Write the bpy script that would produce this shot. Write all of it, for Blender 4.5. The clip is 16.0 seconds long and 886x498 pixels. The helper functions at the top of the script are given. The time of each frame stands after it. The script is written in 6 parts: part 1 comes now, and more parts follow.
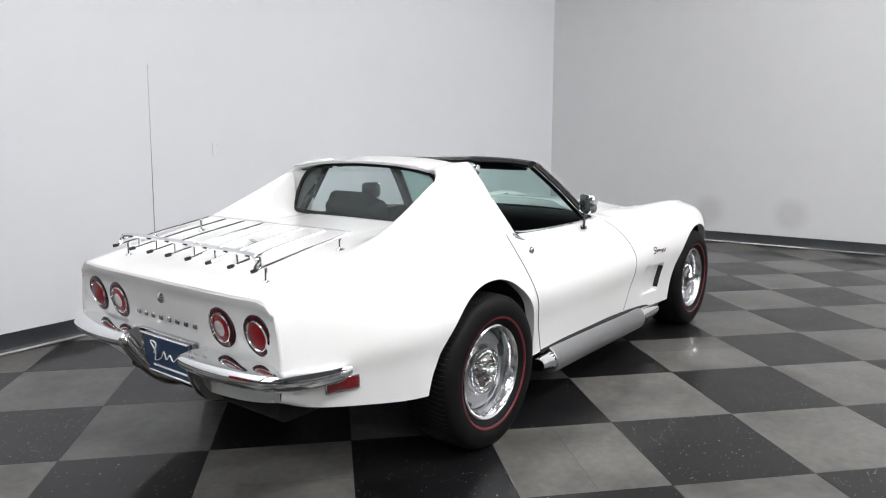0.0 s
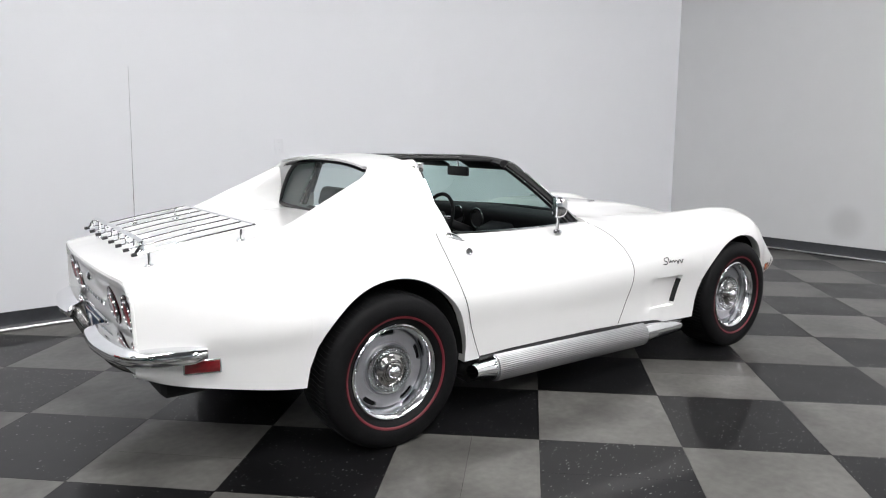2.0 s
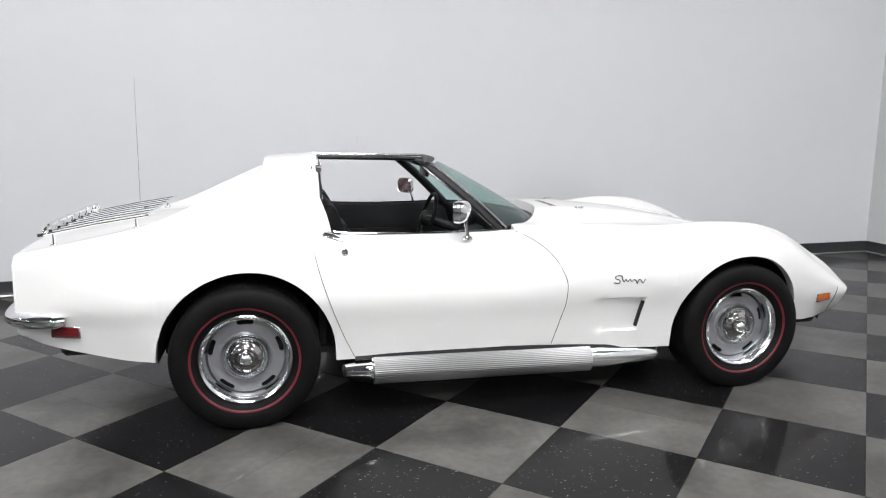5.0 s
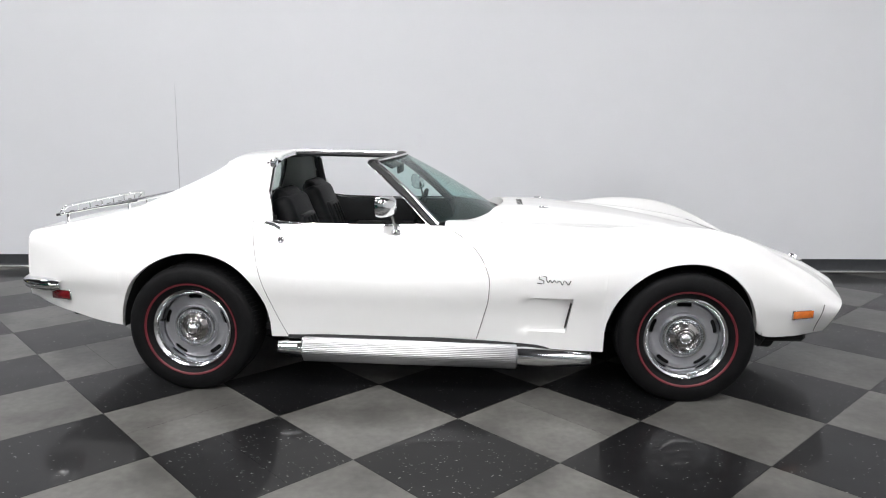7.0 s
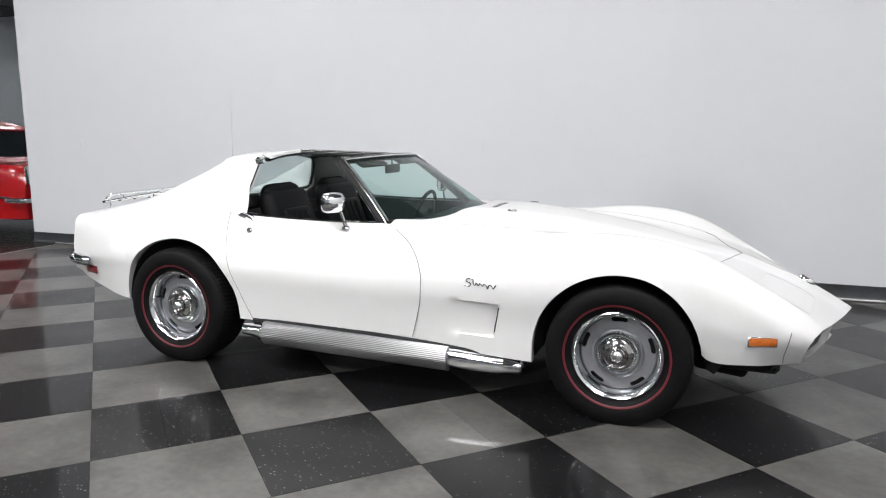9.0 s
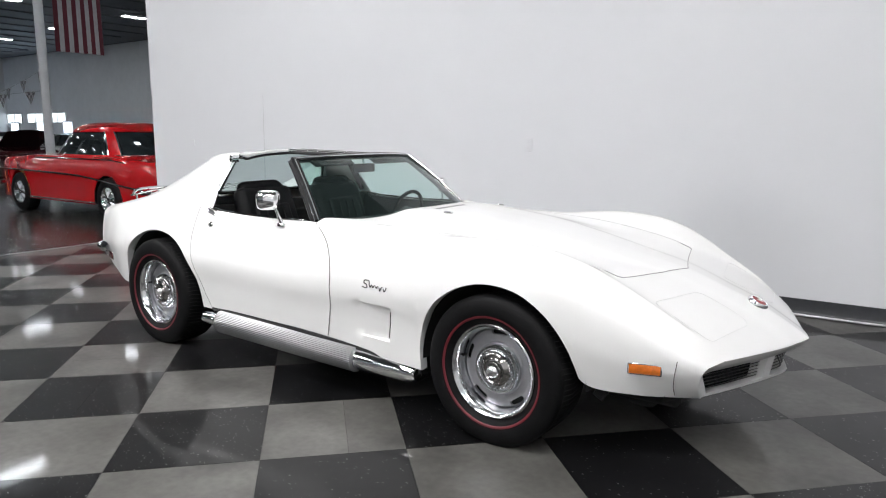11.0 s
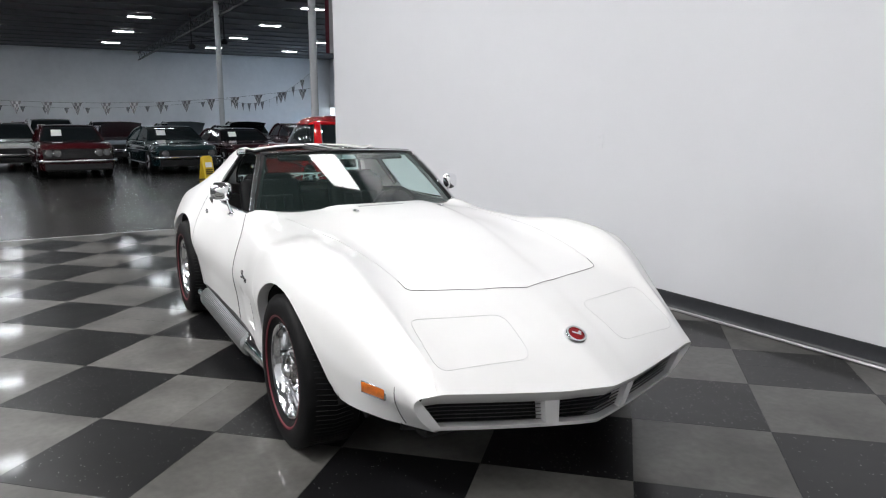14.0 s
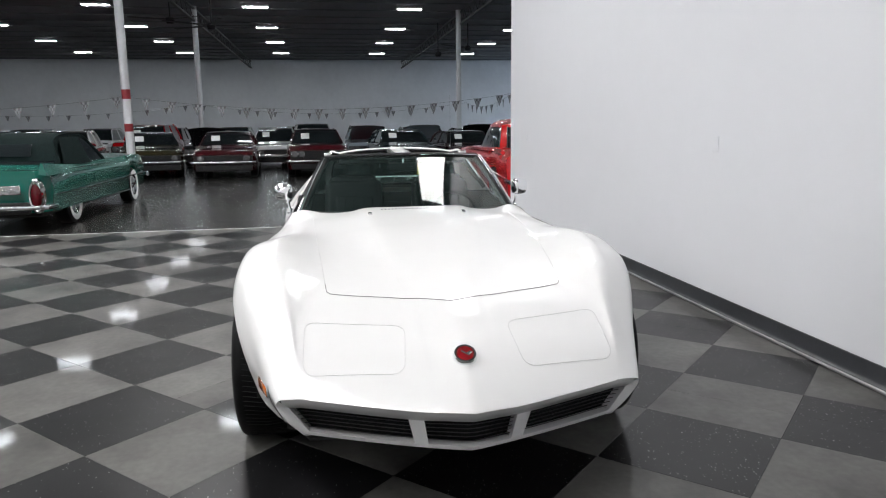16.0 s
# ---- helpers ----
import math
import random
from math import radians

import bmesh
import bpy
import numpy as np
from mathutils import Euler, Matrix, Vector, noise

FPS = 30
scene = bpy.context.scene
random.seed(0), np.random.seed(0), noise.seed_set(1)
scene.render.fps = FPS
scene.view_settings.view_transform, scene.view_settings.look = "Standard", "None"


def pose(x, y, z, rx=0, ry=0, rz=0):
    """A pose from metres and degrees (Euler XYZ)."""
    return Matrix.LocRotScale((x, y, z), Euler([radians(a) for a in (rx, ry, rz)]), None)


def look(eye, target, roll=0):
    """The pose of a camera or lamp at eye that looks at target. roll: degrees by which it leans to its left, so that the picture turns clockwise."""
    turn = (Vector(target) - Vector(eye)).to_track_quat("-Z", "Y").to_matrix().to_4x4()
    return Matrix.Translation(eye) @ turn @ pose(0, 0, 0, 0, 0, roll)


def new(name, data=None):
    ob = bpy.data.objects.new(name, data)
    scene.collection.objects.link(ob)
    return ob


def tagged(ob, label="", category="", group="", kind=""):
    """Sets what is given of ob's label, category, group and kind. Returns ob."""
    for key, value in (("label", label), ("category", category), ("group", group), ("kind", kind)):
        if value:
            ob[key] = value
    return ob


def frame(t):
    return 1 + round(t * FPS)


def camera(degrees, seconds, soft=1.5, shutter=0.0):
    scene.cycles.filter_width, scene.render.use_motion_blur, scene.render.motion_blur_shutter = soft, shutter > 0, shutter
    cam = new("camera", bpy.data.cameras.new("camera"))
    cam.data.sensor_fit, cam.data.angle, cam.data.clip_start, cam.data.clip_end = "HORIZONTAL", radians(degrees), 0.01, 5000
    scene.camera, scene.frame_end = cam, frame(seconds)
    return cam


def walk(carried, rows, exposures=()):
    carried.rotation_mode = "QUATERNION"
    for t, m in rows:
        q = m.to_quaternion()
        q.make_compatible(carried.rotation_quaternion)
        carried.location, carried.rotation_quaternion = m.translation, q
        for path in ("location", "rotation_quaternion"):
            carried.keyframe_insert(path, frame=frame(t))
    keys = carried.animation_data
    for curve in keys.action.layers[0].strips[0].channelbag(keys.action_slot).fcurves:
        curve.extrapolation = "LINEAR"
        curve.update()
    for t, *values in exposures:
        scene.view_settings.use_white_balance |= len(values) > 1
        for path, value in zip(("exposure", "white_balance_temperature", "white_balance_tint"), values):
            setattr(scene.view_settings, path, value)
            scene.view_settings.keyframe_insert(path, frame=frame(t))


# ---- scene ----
cam = camera(64.30, 16.0, soft=1.1)

PATH = [
    (0, (-1.8555, -3.5355, 1.3408), (-1.5587, -1.5855, 1.0099), -0.17),
    (0.5, (-1.5430, -3.5644, 1.3388), (-1.3841, -1.5983, 1.0081), -0.16),
    (1, (-1.2327, -3.5764, 1.3343), (-1.2131, -1.6040, 1.0035), -0.13),
    (1.5, (-0.9360, -3.5501, 1.3258), (-1.0607, -1.5812, 0.9974), -0.07),
    (2, (-0.6607, -3.5074, 1.3152), (-0.9128, -1.5500, 0.9910), 0.05),
    (2.5, (-0.3647, -3.4554, 1.3156), (-0.7615, -1.5222, 0.9912), 0.04),
    (3, (-0.0258, -3.3728, 1.3242), (-0.5823, -1.4797, 0.9978), -0.11),
    (3.5, (0.2288, -3.2690, 1.3294), (-0.4350, -1.4116, 0.9984), 0.05),
    (4, (0.4960, -3.1528, 1.3402), (-0.2727, -1.3371, 1.0051), 0.14),
    (6.5, (1.9889, -2.3296, 1.3718), (0.6251, -0.9102, 1.0175), -0.28),
    (7, (2.2435, -2.1380, 1.3721), (0.7909, -0.8096, 1.0184), -0.12),
    (7.5, (2.4808, -1.8929, 1.3561), (0.9302, -0.6779, 1.0105), -0.01),
    (8, (2.6971, -1.6194, 1.3320), (1.0499, -0.5351, 0.9985), 0.06),
    (8.5, (2.8700, -1.3529, 1.3251), (1.1459, -0.3939, 0.9966), 0.14),
    (9, (3.0316, -1.0420, 1.3222), (1.2493, -0.1953, 0.9962), 0.17),
    (9.5, (3.1671, -0.7127, 1.3225), (1.3327, 0.0138, 0.9951), -0.01),
    (10, (3.2537, -0.3609, 1.3106), (1.3750, 0.2436, 0.9861), -0.12),
    (12.5, (3.4010, 1.2642, 1.3372), (1.4314, 1.1737, 1.0016), 0.22),
    (13, (3.3655, 1.6219, 1.3443), (1.4073, 1.3943, 1.0072), 0.07),
    (13.5, (3.3047, 1.9948, 1.3557), (1.3660, 1.6444, 1.0111), -0.07),
    (14, (3.1897, 2.3534, 1.3601), (1.2842, 1.8591, 1.0068), -0.08),
    (14.5, (3.0610, 2.6899, 1.3648), (1.2165, 2.0019, 1.0122), -0.29),
    (15, (2.9059, 2.9842, 1.3628), (1.1270, 2.1397, 1.0131), -0.38),
    (15.5, (2.7355, 3.2571, 1.3585), (1.0363, 2.2608, 1.0123), -0.35),
    (16, (2.5746, 3.5105, 1.3677), (0.9717, 2.3652, 1.0225), -0.70),
]
TILE = pose(-1.793, -0.145, 0, 0, 0, 45).inverted()
walk(cam, [(t, TILE @ look(eye, target, roll)) for t, eye, target, roll in PATH])

# ---- light ----
world = bpy.data.worlds.new("hall_air")
world.use_nodes = True
world.node_tree.nodes["Background"].inputs[0].default_value = (0.72, 0.82, 1.0, 1)
world.node_tree.nodes["Background"].inputs[1].default_value = 0.15
scene.world = world
scene.view_settings.exposure = 0.0
CEIL = 6.0
LAMP_W = 147


# Added area lamps for the bay's fill; no such lamps are in view.
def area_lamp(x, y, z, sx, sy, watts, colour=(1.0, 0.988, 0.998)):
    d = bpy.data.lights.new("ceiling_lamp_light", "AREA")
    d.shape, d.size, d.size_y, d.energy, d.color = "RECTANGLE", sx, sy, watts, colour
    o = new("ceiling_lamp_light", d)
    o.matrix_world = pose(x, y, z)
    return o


# ---- materials ----
def material(name, colour, rough=0.5, metal=0.0, coat=0.0, noise_scale=0, noise_amount=0.0, bump=0.0, bump_scale=80, spread=0.0, rough_spread=0.0, spec=0.5, emit=0.0, transmit=0.0, per_piece=0.0):
    m = bpy.data.materials.new(name)
    m.use_nodes = True
    nt = m.node_tree
    b = nt.nodes["Principled BSDF"]
    b.inputs["Base Color"].default_value = (*colour, 1)
    b.inputs["Roughness"].default_value = rough
    b.inputs["Metallic"].default_value = metal
    b.inputs["Coat Weight"].default_value = coat
    b.inputs["Coat Roughness"].default_value = 0.03
    b.inputs["Specular IOR Level"].default_value = spec
    b.inputs["Transmission Weight"].default_value = transmit
    if emit:
        b.inputs["Emission Color"].default_value = (*colour, 1)
        b.inputs["Emission Strength"].default_value = emit
    co = nt.nodes.new("ShaderNodeTexCoord")
    if noise_scale:
        fac = None
        for k, (sc, det) in enumerate(((noise_scale, 4), (noise_scale * 9, 3))):
            n = nt.nodes.new("ShaderNodeTexNoise")
            n.inputs["Scale"].default_value, n.inputs["Detail"].default_value = sc, det
            nt.links.new(co.outputs["Object"], n.inputs["Vector"])
            mr = nt.nodes.new("ShaderNodeMapRange")
            mr.inputs["From Min"].default_value, mr.inputs["From Max"].default_value = 0.3, 0.7
            a = noise_amount * (1.0 if k == 0 else 0.5)
            mr.inputs["To Min"].default_value, mr.inputs["To Max"].default_value = 1 - a, 1 + a
            nt.links.new(n.outputs["Fac"], mr.inputs["Value"])
            if fac is None:
                fac = mr.outputs["Result"]
                first = n.outputs["Fac"]
            else:
                mu = nt.nodes.new("ShaderNodeMath")
                mu.operation = "MULTIPLY"
                nt.links.new(fac, mu.inputs[0])
                nt.links.new(mr.outputs["Result"], mu.inputs[1])
                fac = mu.outputs[0]
        if per_piece:
            oi = nt.nodes.new("ShaderNodeObjectInfo")
            mr = nt.nodes.new("ShaderNodeMapRange")
            mr.inputs["To Min"].default_value, mr.inputs["To Max"].default_value = 1 - per_piece, 1 + per_piece
            nt.links.new(oi.outputs["Random"], mr.inputs["Value"])
            mu = nt.nodes.new("ShaderNodeMath")
            mu.operation = "MULTIPLY"
            nt.links.new(fac, mu.inputs[0])
            nt.links.new(mr.outputs["Result"], mu.inputs[1])
            fac = mu.outputs[0]
        vm = nt.nodes.new("ShaderNodeVectorMath")
        vm.operation = "SCALE"
        vm.inputs[0].default_value = colour
        nt.links.new(fac, vm.inputs["Scale"])
        nt.links.new(vm.outputs["Vector"], b.inputs["Base Color"])
        if rough_spread:
            mr = nt.nodes.new("ShaderNodeMapRange")
            mr.inputs["From Min"].default_value, mr.inputs["From Max"].default_value = 0.3, 0.7
            mr.inputs["To Min"].default_value, mr.inputs["To Max"].default_value = max(0.02, rough - rough_spread), rough + rough_spread
            nt.links.new(first, mr.inputs["Value"])
            nt.links.new(mr.outputs["Result"], b.inputs["Roughness"])
    if bump:
        n = nt.nodes.new("ShaderNodeTexNoise")
        n.inputs["Scale"].default_value, n.inputs["Detail"].default_value = bump_scale, 4
        nt.links.new(co.outputs["Object"], n.inputs["Vector"])
        bp = nt.nodes.new("ShaderNodeBump")
        bp.inputs["Strength"].default_value, bp.inputs["Distance"].default_value = bump, 0.004
        nt.links.new(n.outputs["Fac"], bp.inputs["Height"])
        nt.links.new(bp.outputs["Normal"], b.inputs["Normal"])
    return m


def vinyl(name, base, chip, amount, rough):
    """Polished vinyl composition tile with scattered chips."""
    m = material(name, base, rough, spec=0.14, coat=0.29, noise_scale=3.0, noise_amount=0.24, rough_spread=0.03, per_piece=0.12)
    nt = m.node_tree
    b = nt.nodes["Principled BSDF"]
    b.inputs["Coat Roughness"].default_value = 0.055
    rp = nt.nodes.new("ShaderNodeTexNoise")
    rp.inputs["Scale"].default_value, rp.inputs["Detail"].default_value = 70, 2
    g0 = nt.nodes.new("ShaderNodeNewGeometry")
    nt.links.new(g0.outputs["Position"], rp.inputs["Vector"])
    rb = nt.nodes.new("ShaderNodeBump")
    rb.inputs["Strength"].default_value, rb.inputs["Distance"].default_value = 0.07, 0.0012
    nt.links.new(rp.outputs["Fac"], rb.inputs["Height"])
    nt.links.new(rb.outputs["Normal"], b.inputs["Coat Normal"])
    src = b.inputs["Base Color"].links[0].from_socket
    co = nt.nodes.new("ShaderNodeTexCoord")
    geo = nt.nodes.new("ShaderNodeNewGeometry")
    vo = nt.nodes.new("ShaderNodeTexVoronoi")
    vo.inputs["Scale"].default_value = 50
    st = nt.nodes.new("ShaderNodeMapping")
    st.inputs["Scale"].default_value, st.inputs["Rotation"].default_value = (0.7, 2.1, 1.0), (0, 0, 0.5)
    nt.links.new(geo.outputs["Position"], st.inputs["Vector"])
    nt.links.new(st.outputs["Vector"], vo.inputs["Vector"])
    n = nt.nodes.new("ShaderNodeTexNoise")
    n.inputs["Scale"].default_value, n.inputs["Detail"].default_value = 110, 3
    nt.links.new(geo.outputs["Position"], n.inputs["Vector"])
    ad = nt.nodes.new("ShaderNodeMath")
    ad.operation = "MULTIPLY_ADD"
    ad.inputs[1].default_value, ad.inputs[2].default_value = 0.9, -0.42
    nt.links.new(n.outputs["Fac"], ad.inputs[0])
    su = nt.nodes.new("ShaderNodeMath")
    su.operation = "ADD"
    nt.links.new(vo.outputs["Distance"], su.inputs[0])
    nt.links.new(ad.outputs[0], su.inputs[1])
    lt = nt.nodes.new("ShaderNodeMapRange")
    lt.inputs["From Min"].default_value, lt.inputs["From Max"].default_value = 0.10, 0.17
    lt.inputs["To Min"].default_value, lt.inputs["To Max"].default_value = amount, 0.0
    nt.links.new(su.outputs[0], lt.inputs["Value"])
    sep = nt.nodes.new("ShaderNodeSeparateColor")
    nt.links.new(vo.outputs["Color"], sep.inputs[0])
    gt = nt.nodes.new("ShaderNodeMath")
    gt.operation = "GREATER_THAN"
    oi = nt.nodes.new("ShaderNodeObjectInfo")
    dn = nt.nodes.new("ShaderNodeMapRange")
    dn.inputs["To Min"].default_value, dn.inputs["To Max"].default_value = 0.22, 0.80
    nt.links.new(oi.outputs["Random"], dn.inputs["Value"])
    nt.links.new(sep.outputs[0], gt.inputs[0])
    nt.links.new(dn.outputs["Result"], gt.inputs[1])
    mu = nt.nodes.new("ShaderNodeMath")
    mu.operation = "MULTIPLY"
    nt.links.new(lt.outputs["Result"], mu.inputs[0])
    nt.links.new(gt.outputs[0], mu.inputs[1])
    mix = nt.nodes.new("ShaderNodeMix")
    mix.data_type = "RGBA"
    mix.inputs["B"].default_value = (*chip, 1)
    nt.links.new(mu.outputs[0], mix.inputs["Factor"])
    nt.links.new(src, mix.inputs["A"])
    # dull smudges worn into the polish
    sm = nt.nodes.new("ShaderNodeTexNoise")
    sm.inputs["Scale"].default_value, sm.inputs["Detail"].default_value, sm.inputs["Distortion"].default_value = 2.3, 4, 0.2
    nt.links.new(geo.outputs["Position"], sm.inputs["Vector"])
    sr = nt.nodes.new("ShaderNodeMapRange")
    sr.inputs["From Min"].default_value, sr.inputs["From Max"].default_value = 0.47, 0.78
    sr.inputs["To Min"].default_value, sr.inputs["To Max"].default_value = 1.08, 0.52
    nt.links.new(sm.outputs["Fac"], sr.inputs["Value"])
    vs = nt.nodes.new("ShaderNodeVectorMath")
    vs.operation = "SCALE"
    nt.links.new(mix.outputs["Result"], vs.inputs[0])
    nt.links.new(sr.outputs["Result"], vs.inputs["Scale"])
    nt.links.new(vs.outputs["Vector"], b.inputs["Base Color"])
    return m


def glass_material(name, tint, haze=0.13, blur=0.03):
    """Thin window glass: a clear sheet with a mirror-like coat."""
    m = bpy.data.materials.new(name)
    m.use_nodes = True
    nt = m.node_tree
    nt.nodes.clear()
    out = nt.nodes.new("ShaderNodeOutputMaterial")
    tr = nt.nodes.new("ShaderNodeBsdfTransparent")
    tr.inputs[0].default_value = (*tint, 1)
    gl = nt.nodes.new("ShaderNodeBsdfGlossy")
    gl.inputs["Roughness"].default_value = blur
    lw = nt.nodes.new("ShaderNodeLayerWeight")
    pw = nt.nodes.new("ShaderNodeMath")
    pw.operation = "POWER"
    pw.inputs[1].default_value = 5.0
    nt.links.new(lw.outputs["Facing"], pw.inputs[0])
    fr = nt.nodes.new("ShaderNodeMath")
    fr.operation = "MULTIPLY_ADD"
    fr.inputs[1].default_value, fr.inputs[2].default_value = 0.7, 0.075
    nt.links.new(pw.outputs[0], fr.inputs[0])
    mix = nt.nodes.new("ShaderNodeMixShader")
    nt.links.new(fr.outputs[0], mix.inputs[0])
    nt.links.new(tr.outputs[0], mix.inputs[1])
    nt.links.new(gl.outputs[0], mix.inputs[2])
    # An even diffuse share of the tint pales the glass.
    film = nt.nodes.new("ShaderNodeBsdfDiffuse")
    film.inputs[0].default_value = (tint[0] * 0.62, tint[1] * 0.72, tint[2] * 0.72, 1)
    haze_mix = nt.nodes.new("ShaderNodeMixShader")
    haze_mix.inputs[0].default_value = haze
    nt.links.new(mix.outputs[0], haze_mix.inputs[1])
    nt.links.new(film.outputs[0], haze_mix.inputs[2])
    nt.links.new(haze_mix.outputs[0], out.inputs[0])
    return m


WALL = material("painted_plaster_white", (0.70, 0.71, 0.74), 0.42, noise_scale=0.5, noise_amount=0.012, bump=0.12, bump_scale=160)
# Same white plaster, its colour darkened for the dimmer light on the east wall.
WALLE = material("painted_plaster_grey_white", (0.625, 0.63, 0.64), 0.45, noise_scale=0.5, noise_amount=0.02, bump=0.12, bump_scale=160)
def faint_spots(m, spots, r, depth=0.12):
    """Faint round darkening of the base colour at the given places."""
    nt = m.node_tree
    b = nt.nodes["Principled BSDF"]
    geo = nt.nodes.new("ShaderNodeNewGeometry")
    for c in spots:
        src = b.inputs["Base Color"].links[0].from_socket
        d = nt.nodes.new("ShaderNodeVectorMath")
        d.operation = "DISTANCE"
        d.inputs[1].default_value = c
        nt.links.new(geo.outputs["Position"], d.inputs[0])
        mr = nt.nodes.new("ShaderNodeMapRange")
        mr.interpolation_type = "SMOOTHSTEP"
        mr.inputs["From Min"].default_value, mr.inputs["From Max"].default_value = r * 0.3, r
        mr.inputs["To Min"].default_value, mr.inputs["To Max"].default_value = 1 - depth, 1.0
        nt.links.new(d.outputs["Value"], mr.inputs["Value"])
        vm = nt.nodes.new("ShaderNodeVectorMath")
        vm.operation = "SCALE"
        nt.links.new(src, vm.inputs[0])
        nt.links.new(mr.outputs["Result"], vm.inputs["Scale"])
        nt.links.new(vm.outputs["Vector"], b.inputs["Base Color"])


faint_spots(WALLE, ((6.42, 0.12, 0.36), (6.42, -0.80, 0.37)), 0.25, 0.15)
faint_spots(WALL, ((2.62, 2.29, 0.44), (2.95, 2.29, 0.36)), 0.72, 0.06)
WALLB = material("painted_block_white", (0.84, 0.85, 0.88), 0.6, noise_scale=0.4, noise_amount=0.05, bump=0.2, bump_scale=40)
CEILM = material("ceiling_deck_grey", (0.14, 0.14, 0.145), 0.7, noise_scale=0.6, noise_amount=0.1, bump=0.2, bump_scale=10)
RUBBER = material("black_rubber_base", (0.030, 0.032, 0.036), 0.35, noise_scale=4, noise_amount=0.2, bump=0.1, bump_scale=50)
GALV = material("dull_aluminium", (0.5, 0.5, 0.5), 0.32, 1.0, noise_scale=6, noise_amount=0.1)
LIGHTTILE = vinyl("vinyl_tile_grey", (0.088, 0.086, 0.081), (0.16, 0.135, 0.125), 0.15, 0.40)
DARKTILE = vinyl("vinyl_tile_charcoal", (0.0050, 0.0050, 0.0055), (0.30, 0.30, 0.295), 0.95, 0.38)
CONC = material("polished_concrete", (0.025, 0.024, 0.0226), 0.24, spec=0.28, noise_scale=0.8, noise_amount=0.2, rough_spread=0.015)
GROUT = material("dark_seam", (0.012, 0.012, 0.012), 0.9, spec=0.0, noise_scale=8, noise_amount=0.2)
PAINT = material("white_lacquer", (0.775, 0.775, 0.77), 0.40, coat=0.7, noise_scale=1.5, noise_amount=0.01)
PAINT.node_tree.nodes["Principled BSDF"].inputs["Coat Roughness"].default_value = 0.05
CHROME = material("chrome", (0.86, 0.87, 0.88), 0.05, 1.0, noise_scale=20, noise_amount=0.03, rough_spread=0.03)
CHROME2 = material("worn_chrome", (0.62, 0.63, 0.64), 0.16, 1.0, noise_scale=14, noise_amount=0.12, rough_spread=0.08)
PIPE = material("smoky_chrome", (0.36, 0.35, 0.34), 0.12, 1.0, noise_scale=12, noise_amount=0.15, rough_spread=0.06)
DARKCHROME = material("dark_chrome", (0.16, 0.16, 0.165), 0.22, 1.0, noise_scale=20, noise_amount=0.1)
BRUSHED = material("brushed_steel", (0.36, 0.365, 0.37), 0.28, 1.0, noise_scale=3, noise_amount=0.04)
SILVER = material("silver_wheel_paint", (0.42, 0.425, 0.45), 0.32, 0.75, noise_scale=30, noise_amount=0.04)
TYRE = material("tyre_rubber", (0.0045, 0.0045, 0.005), 0.6, spec=0.13, noise_scale=12, noise_amount=0.25, bump=0.15, bump_scale=120)
STRIPE = material("red_line", (0.10, 0.005, 0.011), 0.5, noise_scale=20, noise_amount=0.12)
SLAT = material("dark_grille_metal", (0.09, 0.09, 0.093), 0.35, 0.3, noise_scale=20, noise_amount=0.15)
BLACK = material("satin_black", (0.011, 0.011, 0.012), 0.45, spec=0.3, noise_scale=10, noise_amount=0.2)
VOID = material("dark_underseal", (0.005, 0.005, 0.005), 0.85, noise_scale=10, noise_amount=0.3, bump=0.4, bump_scale=30)
LEATHER = material("black_leather", (0.005, 0.0053, 0.006), 0.55, spec=0.13, noise_scale=9, noise_amount=0.2, bump=0.25, bump_scale=180)
CARPET = material("black_carpet", (0.012, 0.012, 0.012), 0.95, noise_scale=40, noise_amount=0.3, bump=0.6, bump_scale=300)
GREENGLASS = glass_material("green_tinted_glass", (0.62, 0.82, 0.78), 0.015, 0.02)
REARGLASS = glass_material("smoked_green_glass", (0.62, 0.72, 0.71), 0.05)
SEAM = material("panel_gap", (0.11, 0.11, 0.11), 0.7, noise_scale=10, noise_amount=0.1)
FINE = material("fine_panel_gap", (0.60, 0.60, 0.60), 0.7, noise_scale=10, noise_amount=0.1)
DEEPRED = material("deep_red_lens", (0.055, 0.003, 0.005), 0.2, coat=0.25, spec=0.2, noise_scale=60, noise_amount=0.2)
REDLENS = material("red_lens", (0.24, 0.004, 0.008), 0.28, coat=0.25, spec=0.2, noise_scale=60, noise_amount=0.25, bump=0.3, bump_scale=260)
CLEARLENS = material("clear_lens", (0.55, 0.50, 0.50), 0.12, coat=1.0, noise_scale=60, noise_amount=0.2, bump=0.3, bump_scale=260)
HEADLENS = material("dull_headlamp_glass", (0.09, 0.09, 0.095), 0.18, coat=0.6, noise_scale=60, noise_amount=0.2)
AMBER = material("amber_lens", (0.50, 0.115, 0.008), 0.14, coat=1.0, noise_scale=60, noise_amount=0.2, bump=0.3, bump_scale=260)
BLUE = material("navy_sign", (0.015, 0.045, 0.11), 0.35, noise_scale=20, noise_amount=0.1)
PAPER = material("white_paper", (0.86, 0.86, 0.86), 0.7, noise_scale=20, noise_amount=0.02)
PANELGLOW = material("panel_diffuser", (1.0, 0.99, 0.98), 0.5, emit=15.0)
LAMPGLOW = material("lamp_diffuser", (0.90, 0.96, 1.0), 0.5, emit=45.0)
DAYLIGHT = material("daylit_window_glass", (0.85, 0.95, 1.0), 0.3, emit=1.7)
STEEL = material("white_painted_steel", (0.62, 0.63, 0.65), 0.45, noise_scale=3, noise_amount=0.06)
